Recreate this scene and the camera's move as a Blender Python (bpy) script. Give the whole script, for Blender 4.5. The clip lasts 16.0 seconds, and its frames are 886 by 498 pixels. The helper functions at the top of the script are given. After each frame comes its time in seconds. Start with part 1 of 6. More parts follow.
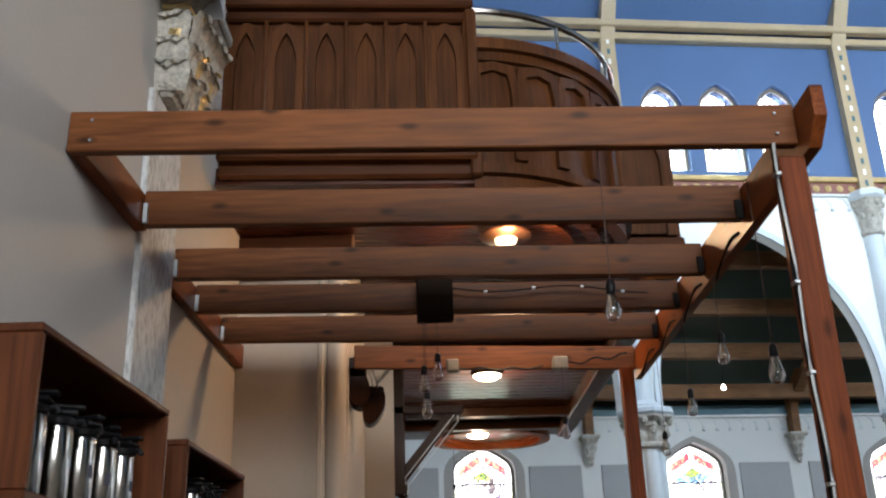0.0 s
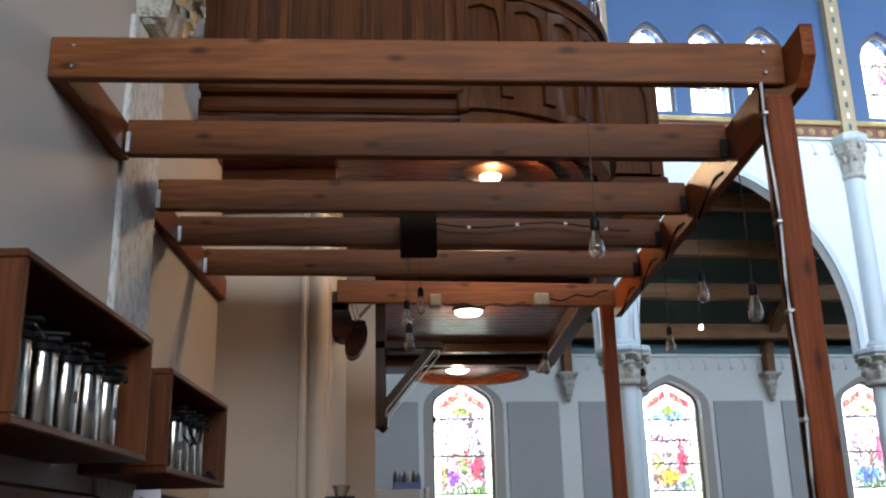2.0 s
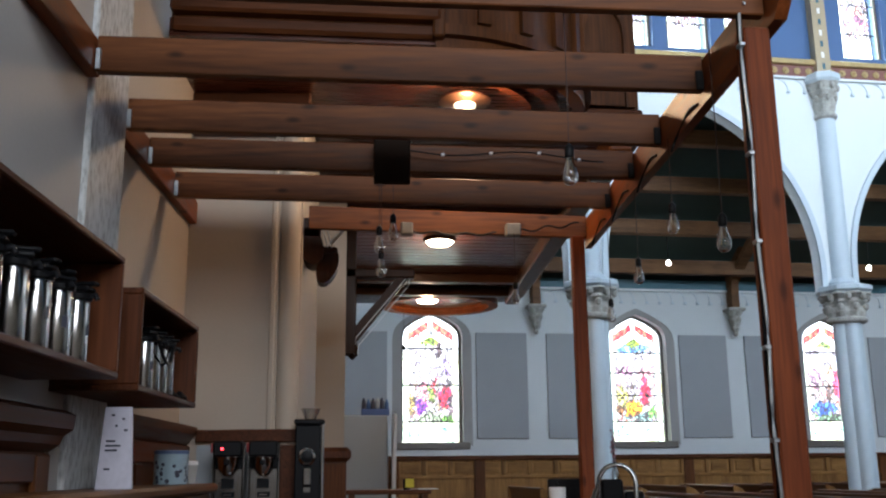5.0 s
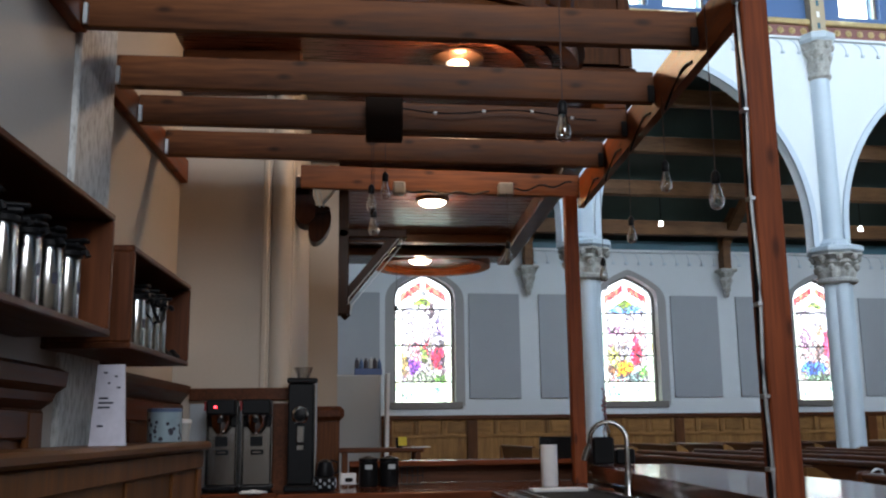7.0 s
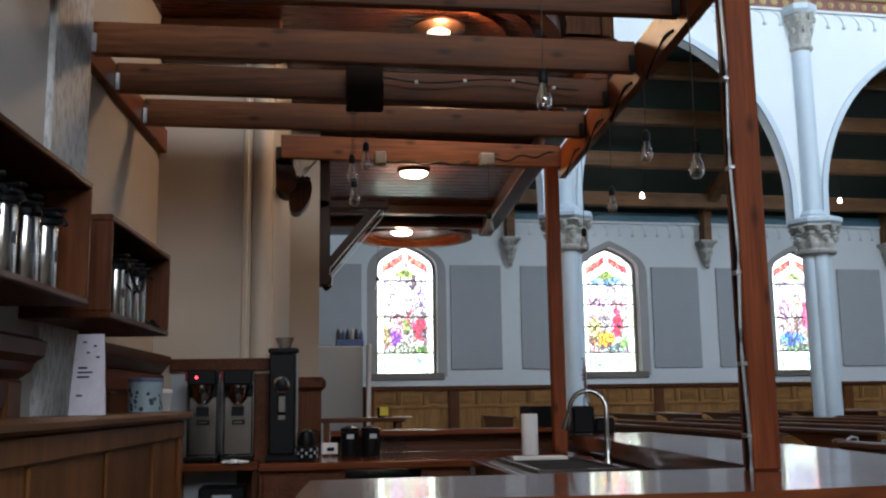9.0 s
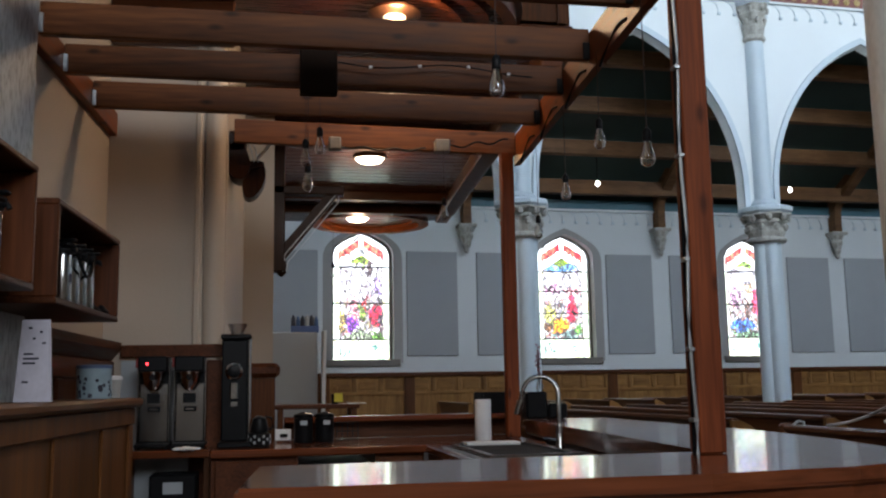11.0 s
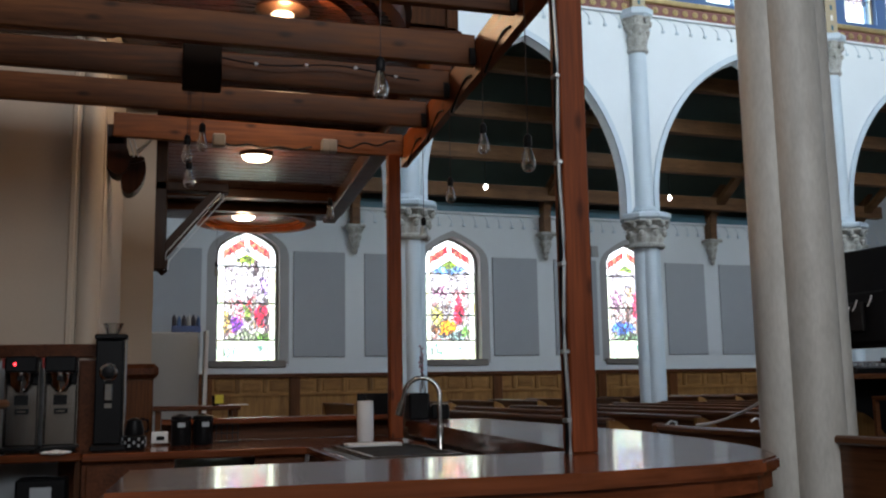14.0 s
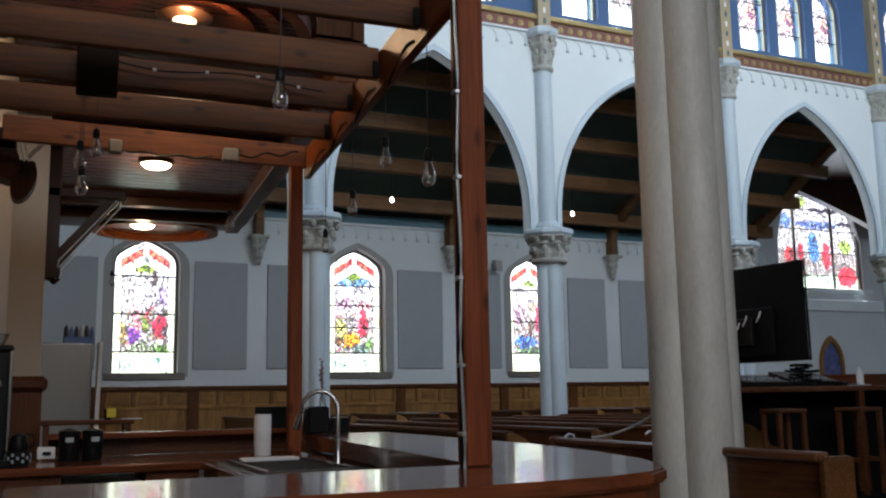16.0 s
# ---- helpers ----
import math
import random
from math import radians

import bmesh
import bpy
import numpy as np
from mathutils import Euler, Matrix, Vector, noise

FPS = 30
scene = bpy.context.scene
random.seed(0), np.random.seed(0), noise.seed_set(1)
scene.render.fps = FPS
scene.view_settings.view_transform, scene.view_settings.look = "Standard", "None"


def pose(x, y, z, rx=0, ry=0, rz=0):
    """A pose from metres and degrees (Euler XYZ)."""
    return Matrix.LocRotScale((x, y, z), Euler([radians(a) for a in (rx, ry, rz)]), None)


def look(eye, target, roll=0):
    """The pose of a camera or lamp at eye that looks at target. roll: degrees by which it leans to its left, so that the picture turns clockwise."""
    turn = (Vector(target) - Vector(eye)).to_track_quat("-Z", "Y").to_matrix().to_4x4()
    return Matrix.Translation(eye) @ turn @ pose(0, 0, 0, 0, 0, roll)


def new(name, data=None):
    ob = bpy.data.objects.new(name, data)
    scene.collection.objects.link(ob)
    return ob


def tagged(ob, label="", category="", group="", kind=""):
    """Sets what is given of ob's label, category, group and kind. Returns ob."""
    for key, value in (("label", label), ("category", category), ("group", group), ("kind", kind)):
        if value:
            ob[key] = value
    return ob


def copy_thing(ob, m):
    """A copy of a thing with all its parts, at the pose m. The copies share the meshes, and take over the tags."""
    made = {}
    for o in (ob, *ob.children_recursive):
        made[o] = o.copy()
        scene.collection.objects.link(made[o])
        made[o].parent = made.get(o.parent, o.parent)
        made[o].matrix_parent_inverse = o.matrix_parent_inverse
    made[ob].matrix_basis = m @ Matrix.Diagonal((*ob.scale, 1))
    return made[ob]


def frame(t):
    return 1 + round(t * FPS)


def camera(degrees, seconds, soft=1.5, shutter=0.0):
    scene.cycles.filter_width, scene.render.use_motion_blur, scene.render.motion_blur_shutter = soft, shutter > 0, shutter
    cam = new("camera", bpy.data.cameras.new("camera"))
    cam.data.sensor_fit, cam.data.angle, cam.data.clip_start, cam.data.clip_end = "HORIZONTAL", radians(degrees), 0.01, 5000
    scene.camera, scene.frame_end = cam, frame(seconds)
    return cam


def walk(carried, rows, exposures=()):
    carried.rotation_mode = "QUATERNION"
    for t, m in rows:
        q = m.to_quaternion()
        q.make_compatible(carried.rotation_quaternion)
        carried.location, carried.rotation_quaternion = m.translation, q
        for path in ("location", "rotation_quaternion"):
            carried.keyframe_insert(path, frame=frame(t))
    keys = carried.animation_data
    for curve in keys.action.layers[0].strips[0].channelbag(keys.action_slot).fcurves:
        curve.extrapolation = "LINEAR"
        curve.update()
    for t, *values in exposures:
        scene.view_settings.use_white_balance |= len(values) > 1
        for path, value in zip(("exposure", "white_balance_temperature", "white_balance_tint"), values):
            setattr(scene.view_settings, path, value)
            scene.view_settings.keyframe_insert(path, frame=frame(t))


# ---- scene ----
cam = camera(49.7, 16.0, soft=2.2)
ROWS = [
    (0.0, -1.3760, -2.6039, 1.3419, -2.84, 20.85, 1.80),
    (0.5, -1.3825, -2.6013, 1.3367, -3.13, 19.80, 1.69),
    (1.0, -1.3852, -2.6000, 1.3354, -3.47, 18.77, 1.55),
    (1.5, -1.3852, -2.6000, 1.3314, -3.82, 17.87, 1.42),
    (2.0, -1.3878, -2.6039, 1.3275, -4.16, 17.07, 1.25),
    (2.5, -1.3904, -2.6013, 1.3196, -4.49, 16.39, 1.08),
    (3.0, -1.3930, -2.6026, 1.3157, -4.90, 15.70, 0.90),
    (3.5, -1.3930, -2.6065, 1.3092, -5.33, 15.01, 0.81),
    (4.0, -1.3970, -2.6079, 1.3039, -5.70, 14.32, 0.72),
    (6.5, -1.4009, -2.6013, 1.2817, -6.46, 11.23, 0.59),
    (7.0, -1.3970, -2.5921, 1.2790, -6.58, 10.70, 0.65),
    (7.5, -1.3930, -2.5895, 1.2764, -6.77, 10.17, 0.65),
    (8.0, -1.3943, -2.5948, 1.2751, -7.03, 9.71, 0.72),
    (8.5, -1.3917, -2.5895, 1.2699, -7.31, 9.35, 0.79),
    (9.0, -1.3891, -2.5882, 1.2672, -7.63, 9.01, 0.83),
    (11.5, -1.3616, -2.5882, 1.2620, -11.16, 8.09, 0.98),
    (12.0, -1.3524, -2.5882, 1.2607, -12.23, 8.07, 0.98),
    (12.5, -1.3446, -2.5921, 1.2607, -13.37, 8.05, 0.98),
    (13.0, -1.3406, -2.6013, 1.2620, -14.53, 8.06, 1.01),
    (13.5, -1.3406, -2.6065, 1.2620, -15.72, 8.09, 0.99),
    (14.0, -1.3393, -2.6065, 1.2633, -16.86, 8.14, 0.97),
    (14.5, -1.3328, -2.6105, 1.2607, -18.06, 8.20, 0.96),
    (15.0, -1.3197, -2.6092, 1.2633, -19.43, 8.32, 0.95),
    (15.5, -1.3105, -2.6118, 1.2659, -20.93, 8.50, 0.96),
    (16.0, -1.3066, -2.6170, 1.2659, -22.50, 8.80, 0.97),
]
walk(cam, [(t, pose(x, y, z, 90 + pitch, roll, yaw)) for t, x, y, z, yaw, pitch, roll in ROWS],
     exposures=[(0, 1.42, 6550, 10), (2, 1.28, 6250, 10), (4, 1.12, 6100, 10), (9, 0.95, 6200, 10), (11.5, 0.65, 6350, 10), (12.5, 0.57, 6450, 10), (14, 0.63, 6450, 10),
                (15, 0.70, 6450, 10), (15.5, 0.57, 6450, 10), (16, 0.43, 6450, 10)])

# the church lies turned a little against the coffee bar
CH = pose(0, 0, 0, 0, 0, math.degrees(math.atan(0.0496)))
BAY = 4.976
# the bar and all that stands round it are drawn in their own frame
NEAR = Matrix.Translation((-1.376, -2.6, 1.30)) @ Matrix.Scale(1.31, 4) @ Matrix.Translation((1.376, 2.6, -1.30))
FL = 1.30 - 1.30 / 1.31   # the floor in that frame
AGAIN = Matrix.Scale(1 / 1.31, 4)   # copy_thing() brings the scale of its model along
# the rear wall runs a little askew: x out of the wall, y along it
XW = -2.375
WALL = Matrix.Translation((XW, 0.14, 0)) @ Matrix.Rotation(radians(-3.6), 4, "Z") @ Matrix.Translation((0, -0.14, 0))


# ---- light ----
world = bpy.data.worlds.new("sky")
scene.world = world
world.use_nodes = True
nt = world.node_tree
sky = nt.nodes.new("ShaderNodeTexSky")
sky.sky_type, sky.sun_disc = "NISHITA", False
sky.sun_elevation, sky.sun_rotation = radians(40), radians(200)
nt.links.new(sky.outputs[0], nt.nodes["Background"].inputs[0])
nt.nodes["Background"].inputs[1].default_value = 0.15


def area_lamp(name, m, sx, sy, watts, colour):
    d = bpy.data.lights.new(name, "AREA")
    d.shape, d.size, d.size_y, d.energy, d.color = "RECTANGLE", sx, sy, watts, colour
    ob = new(name, d)
    ob.matrix_basis = m
    return ob


DAY = (0.80, 0.91, 1.0)
# daylight in the window openings: both clerestories and the transept
area_lamp("clerestory_daylight_south", CH @ look((9, 1.0, 10.3), (9, 9, 8.4)), 24, 2.2, 1600, DAY)
area_lamp("clerestory_daylight_north", CH @ look((9, 14.75, 10.3), (9, 8, 9.0)), 24, 2.2, 1300, DAY)
# fill lamp added before the closed south wall, which has no window
area_lamp("south_aisle_fill", CH @ look((-0.3, -6.6, 5.0), (-0.5, 3, 2.6)), 4.6, 2.8, 225, (0.93, 0.96, 1.0))
area_lamp("transept_daylight", CH @ look((27.5, 25.0, 6.8), (20, 10, 2)), 5.0, 4.2, 330, DAY)
sun = bpy.data.lights.new("sun", "SUN")
sun.energy, sun.angle, sun.color = 1.0, radians(10), (1.0, 0.96, 0.9)
new("sun", sun).matrix_basis = look((0, 0, 30), (6, 14, 0))


# ---- materials ----
def material(name):
    m = bpy.data.materials.new(name)
    m.use_nodes = True
    return m, m.node_tree.nodes, m.node_tree.links, m.node_tree.nodes["Principled BSDF"]


def ramp(nodes, links, fac, stops):
    r = nodes.new("ShaderNodeValToRGB")
    while len(r.color_ramp.elements) < len(stops):
        r.color_ramp.elements.new(0.5)
    for e, (p, c) in zip(r.color_ramp.elements, stops):
        e.position, e.color = p, (*c, 1)
    links.new(fac, r.inputs[0])
    return r.outputs[0]


def noise_node(nodes, links, vec, scale, detail=4.0, stretch=(1, 1, 1)):
    mp = nodes.new("ShaderNodeMapping")
    mp.inputs["Scale"].default_value = stretch
    links.new(vec, mp.inputs[0])
    n = nodes.new("ShaderNodeTexNoise")
    n.inputs["Scale"].default_value, n.inputs["Detail"].default_value = scale, detail
    links.new(mp.outputs[0], n.inputs["Vector"])
    return n.outputs["Fac"]


def mixed(nodes, links, fac, a, b, kind="MIX"):
    x = nodes.new("ShaderNodeMix")
    x.data_type, x.blend_type = "RGBA", kind
    if isinstance(fac, float):
        x.inputs[0].default_value = fac
    else:
        links.new(fac, x.inputs[0])
    for v, i in ((a, 6), (b, 7)):
        if isinstance(v, tuple):
            x.inputs[i].default_value = (*v, 1)
        else:
            links.new(v, x.inputs[i])
    return x.outputs[2]


def bumped(nodes, links, bsdf, height, strength, dist=0.01):
    b = nodes.new("ShaderNodeBump")
    b.inputs["Strength"].default_value, b.inputs["Distance"].default_value = strength, dist
    links.new(height, b.inputs["Height"])
    links.new(b.outputs[0], bsdf.inputs["Normal"])


def shifted(nodes, links, coords):
    """Object coordinates, moved by a random amount for each object."""
    info = nodes.new("ShaderNodeObjectInfo")
    mul = nodes.new("ShaderNodeMath")
    mul.operation = "MULTIPLY"
    mul.inputs[1].default_value = 37.0
    links.new(info.outputs["Random"], mul.inputs[0])
    add = nodes.new("ShaderNodeVectorMath")
    links.new(coords, add.inputs[0])
    links.new(mul.outputs[0], add.inputs[1])
    return add.outputs[0], info.outputs["Random"]


def wood(name, dark, light, axis=0, rough=0.45, grain=9.0, knots=False, bump=0.15, coat=0.0, spread=0.25, spec=0.16):
    m, nd, lk, bs = material(name)
    co = nd.new("ShaderNodeTexCoord").outputs["Object"]
    vec, rnd = shifted(nd, lk, co)
    st = [1.0, 1.0, 1.0]
    st[axis] = 0.05
    big = noise_node(nd, lk, vec, grain, 3, st)
    fine = noise_node(nd, lk, vec, grain * 9, 3, st)
    stain = noise_node(nd, lk, vec, 1.7, 3)
    col = ramp(nd, lk, big, [(0.3, dark), (0.72, light)])
    col = mixed(nd, lk, 0.45, col, ramp(nd, lk, fine, [(0.3, tuple(c * 0.6 for c in dark)), (0.7, light)]))
    col = mixed(nd, lk, 0.5, col, ramp(nd, lk, stain, [(0.3, (0.5, 0.46, 0.44)), (0.7, (1.2, 1.15, 1.1))]), "MULTIPLY")
    val = ramp(nd, lk, rnd, [(0.0, (1 - spread,) * 3), (1.0, (1.0, 1.0, 1.0))])
    col = mixed(nd, lk, 1.0, col, val, "MULTIPLY")
    if knots:
        sp, cm = nd.new("ShaderNodeSeparateXYZ"), nd.new("ShaderNodeCombineXYZ")
        lk.new(vec, sp.inputs[0])
        along, across = ((0, 2), (1, 2), (2, 0))[axis]
        for src, dst, f in ((along, 0, 1.0), (across, 1, 2.4)):
            mu = nd.new("ShaderNodeMath")
            mu.operation = "MULTIPLY"
            mu.inputs[1].default_value = f
            lk.new(sp.outputs[src], mu.inputs[0])
            lk.new(mu.outputs[0], cm.inputs[dst])
        k = nd.new("ShaderNodeTexVoronoi")
        k.voronoi_dimensions = "2D"
        k.inputs["Scale"].default_value = 2.6
        lk.new(cm.outputs[0], k.inputs["Vector"])
        col = mixed(nd, lk, ramp(nd, lk, k.outputs["Distance"], [(0.03, (0.8,) * 3), (0.11, (0, 0, 0))]), col, tuple(c * 0.3 for c in dark))
    lk.new(col, bs.inputs["Base Color"])
    lk.new(ramp(nd, lk, fine, [(0.2, (rough - 0.06,) * 3), (0.8, (rough + 0.12,) * 3)]), bs.inputs["Roughness"])
    bs.inputs["Coat Weight"].default_value = coat
    bs.inputs["Specular IOR Level"].default_value = spec
    bs.inputs["Coat Roughness"].default_value = 0.08
    bumped(nd, lk, bs, fine, bump, 0.004)
    return m


def painted(name, colour, rough=0.6, spots=0.12, scale=2.5, bump=0.08, metal=0.0, fine=60.0):
    m, nd, lk, bs = material(name)
    co = nd.new("ShaderNodeTexCoord").outputs["Object"]
    a = noise_node(nd, lk, co, scale, 5)
    b = noise_node(nd, lk, co, fine, 3)
    lo = tuple(max(0.0, c * (1 - spots)) for c in colour)
    hi = tuple(min(1.0, c * (1 + spots * 0.6)) for c in colour)
    col = ramp(nd, lk, a, [(0.3, lo), (0.7, hi)])
    col = mixed(nd, lk, 0.25, col, ramp(nd, lk, b, [(0.3, lo), (0.7, hi)]))
    lk.new(col, bs.inputs["Base Color"])
    bs.inputs["Metallic"].default_value = metal
    lk.new(ramp(nd, lk, a, [(0.3, (rough * 0.9,) * 3), (0.7, (min(1, rough * 1.12),) * 3)]), bs.inputs["Roughness"])
    bumped(nd, lk, bs, b, bump, 0.003)
    return m


def glow(name, colour, strength):
    m, nd, lk, bs = material(name)
    bs.inputs["Base Color"].default_value = (*colour, 1)
    bs.inputs["Emission Color"].default_value = (*colour, 1)
    bs.inputs["Emission Strength"].default_value = strength
    return m


def clear_glass(name, tint=(0.97, 0.965, 0.95)):
    """Thin glass: mostly clear, with a gloss that grows towards its edges."""
    m, nd, lk, bs = material(name)
    nd.remove(bs)
    tr, gl, mx, lw = (nd.new("ShaderNode" + k) for k in ("BsdfTransparent", "BsdfGlossy", "MixShader", "LayerWeight"))
    tr.inputs[0].default_value = (*tint, 1)
    gl.inputs["Roughness"].default_value = 0.04
    lw.inputs["Blend"].default_value = 0.78
    lk.new(lw.outputs["Facing"], mx.inputs[0])
    lk.new(tr.outputs[0], mx.inputs[1])
    lk.new(gl.outputs[0], mx.inputs[2])
    lk.new(mx.outputs[0], nd["Material Output"].inputs[0])
    return m


def stained(name, seed, blobs, canopy=True, border=0.50):
    """Leaded coloured glass: a pale border, a red canopy in the head and robes, leaves and ground as drifting patches."""
    m, nd, lk, bs = material(name)
    nd.remove(bs)
    co = nd.new("ShaderNodeTexCoord").outputs["Object"]
    sep = nd.new("ShaderNodeSeparateXYZ")
    lk.new(co, sep.inputs[0])

    def calc(op, a, b=0.0):
        n = nd.new("ShaderNodeMath")
        n.operation = op
        for v, i in ((a, 0), (b, 1)):
            if isinstance(v, (int, float)):
                n.inputs[i].default_value = v
            else:
                lk.new(v, n.inputs[i])
        return n.outputs[0]

    def cells(scale, feature="F1", slim=False):
        v = nd.new("ShaderNodeTexVoronoi")
        v.feature = feature
        v.inputs["Scale"].default_value = scale
        lk.new((tall if slim else flat).outputs[0], v.inputs["Vector"])
        return v

    flat = nd.new("ShaderNodeMapping")
    flat.inputs["Location"].default_value = (seed * 3.7, 0, seed * 5.1)
    flat.inputs["Scale"].default_value = (1, 0, 1)
    lk.new(co, flat.inputs[0])
    tall = nd.new("ShaderNodeMapping")
    tall.inputs["Rotation"].default_value = (0, 0.35, 0)
    tall.inputs["Scale"].default_value = (1.5, 1, 0.62)
    lk.new(flat.outputs[0], tall.inputs[0])
    x0, z0 = sep.outputs["X"], sep.outputs["Z"]
    def sway(scale, amount, st):
        return calc("MULTIPLY", calc("SUBTRACT", noise_node(nd, lk, flat.outputs[0], scale, 4, st), 0.5), amount)

    w1 = calc("ADD", sway(5.0, 0.34, (1, 0, 1)), sway(19.0, 0.20, (1, 0, 1)))
    w2 = calc("ADD", sway(4.0, 0.40, (1.3, 0, 0.8)), sway(17.0, 0.22, (1.2, 0, 1)))
    x, z = calc("ADD", x0, w1), calc("ADD", z0, w2)
    tint = nd.new("ShaderNodeSeparateColor")
    lk.new(cells(22.0, "F1", True).outputs["Color"], tint.inputs[0])
    pale = ramp(nd, lk, tint.outputs[0], [(0.0, (0.88, 0.90, 0.82)), (0.4, (0.76, 0.78, 0.50)), (0.6, (0.36, 0.52, 0.42)), (0.68, (0.88, 0.90, 0.86)), (0.88, (0.52, 0.42, 0.16)), (0.95, (0.85, 0.88, 0.84))])
    body = ramp(nd, lk, tint.outputs[1], [(0.0, (0.95, 0.95, 0.98)), (0.50, (0.85, 0.80, 0.86)), (0.56, (0.60, 0.52, 0.60)), (0.58, (0.95, 0.93, 0.92)), (0.80, (0.20, 0.14, 0.15)), (0.86, (0.55, 0.42, 0.52)), (0.92, (0.80, 0.78, 0.70))])
    ink = calc("ABSOLUTE", calc("SUBTRACT", noise_node(nd, lk, flat.outputs[0], 5.5, 3, (1.4, 0, 0.8)), 0.5))
    ink = ramp(nd, lk, ink, [(0.014, (0.95,) * 3), (0.036, (0, 0, 0))])
    ink2 = calc("ABSOLUTE", calc("SUBTRACT", noise_node(nd, lk, flat.outputs[0], 12.0, 2, (1.3, 0, 0.9)), 0.47))
    ink2 = ramp(nd, lk, ink2, [(0.009, (0.75,) * 3), (0.028, (0, 0, 0))])
    dense = ramp(nd, lk, tint.outputs[1], [(0.0, (0.85, 0.84, 0.88)), (0.30, (0.50, 0.44, 0.52)), (0.45, (0.16, 0.11, 0.10)), (0.55, (0.80, 0.74, 0.66)), (0.72, (0.30, 0.30, 0.16)), (0.82, (0.50, 0.16, 0.16)), (0.90, (0.10, 0.10, 0.07))])
    body = mixed(nd, lk, calc("LESS_THAN", z, 1.42), body, dense)
    inside = calc("MULTIPLY", calc("LESS_THAN", calc("ABSOLUTE", x0), border), calc("GREATER_THAN", z0, 0.47))
    col = mixed(nd, lk, inside, pale, body)
    shade = ramp(nd, lk, tint.outputs[2], [(0.0, (0.10, 0.10, 0.10)), (0.22, (0.45, 0.45, 0.45)), (0.48, (0.95, 0.95, 0.95)), (0.66, (2.6, 2.6, 2.6)), (0.80, (4.5, 4.5, 4.5)), (0.92, (0.15, 0.15, 0.15))])
    for cx, cz, rx, rz, r, g, b in blobs:
        dx = calc("DIVIDE", calc("SUBTRACT", x, cx), rx)
        dz = calc("DIVIDE", calc("SUBTRACT", z, cz), rz)
        hit = calc("LESS_THAN", calc("ADD", calc("MULTIPLY", dx, dx), calc("MULTIPLY", dz, dz)), 1.0)
        col = mixed(nd, lk, hit, col, mixed(nd, lk, 0.9, (r, g, b), shade, "MULTIPLY"))
    col = mixed(nd, lk, calc("MULTIPLY", calc("MAXIMUM", ink, ink2), inside), col, (0.07, 0.05, 0.06))
    if canopy:
        line = calc("ADD", z0, calc("MULTIPLY", calc("ABSOLUTE", x0), 0.62))
        tooth = calc("MULTIPLY", calc("PINGPONG", calc("ABSOLUTE", x0), 0.055), 0.9)
        col = mixed(nd, lk, calc("GREATER_THAN", line, 2.46), col, (0.96, 0.96, 0.95))
        band = calc("MULTIPLY", calc("GREATER_THAN", calc("ADD", line, tooth), 2.68), calc("LESS_THAN", line, 2.85))
        band = calc("MULTIPLY", band, calc("MULTIPLY", calc("GREATER_THAN", calc("ABSOLUTE", x0), 0.05), calc("LESS_THAN", calc("ABSOLUTE", x0), 0.54)))
        col = mixed(nd, lk, band, col, ramp(nd, lk, tint.outputs[0], [(0.0, (0.26, 0.015, 0.03)), (0.6, (0.40, 0.04, 0.05)), (0.9, (0.62, 0.26, 0.14))]))
    lead = ramp(nd, lk, cells(6.0, "DISTANCE_TO_EDGE").outputs["Distance"], [(0.02, (0.9,) * 3), (0.05, (0, 0, 0))])
    rim = calc("LESS_THAN", calc("ABSOLUTE", calc("SUBTRACT", calc("ABSOLUTE", x0), border)), 0.012)
    col = mixed(nd, lk, rim, col, (0.15, 0.13, 0.12))
    col = mixed(nd, lk, calc("MULTIPLY", lead, inside), col, (0.05, 0.045, 0.045))
    tr, gl, mx = (nd.new("ShaderNode" + k) for k in ("BsdfTransparent", "BsdfGlossy", "MixShader"))
    lk.new(col, tr.inputs[0])
    gl.inputs["Roughness"].default_value = 0.15
    mx.inputs[0].default_value = 0.04
    lk.new(tr.outputs[0], mx.inputs[1])
    lk.new(gl.outputs[0], mx.inputs[2])
    lk.new(mx.outputs[0], nd["Material Output"].inputs[0])
    return m


# patches of colour: middle, half sizes, colour
MEDAL = [(-0.37, 0.22, 0.14, 0.13, 0.25, 0.45, 0.38), (0.37, 0.22, 0.14, 0.13, 0.25, 0.45, 0.38), (-0.37, 0.22, 0.07, 0.07, 0.85, 0.88, 0.80), (0.37, 0.22, 0.07, 0.07, 0.85, 0.88, 0.80)]
FIG_A = [(0.05, 0.56, 0.46, 0.10, 0.22, 0.26, 0.17), (0.38, 0.55, 0.14, 0.10, 0.10, 0.22, 0.04), (0.02, 2.38, 0.30, 0.15, 0.22, 0.34, 0.04), (0.20, 2.15, 0.07, 0.22, 0.07, 0.05, 0.05),
         (0.34, 1.02, 0.17, 0.24, 0.62, 0.02, 0.05), (0.10, 1.30, 0.05, 0.20, 0.45, 0.05, 0.06), (-0.22, 0.82, 0.14, 0.16, 0.22, 0.06, 0.42), (-0.16, 1.20, 0.07, 0.30, 0.55, 0.22, 0.25), (0.02, 1.10, 0.09, 0.22, 0.16, 0.22, 0.05),
         (0.40, 1.72, 0.10, 0.16, 0.28, 0.20, 0.38), (-0.46, 0.90, 0.07, 0.28, 0.50, 0.36, 0.10), (0.46, 0.86, 0.06, 0.24, 0.12, 0.08, 0.10)] + MEDAL
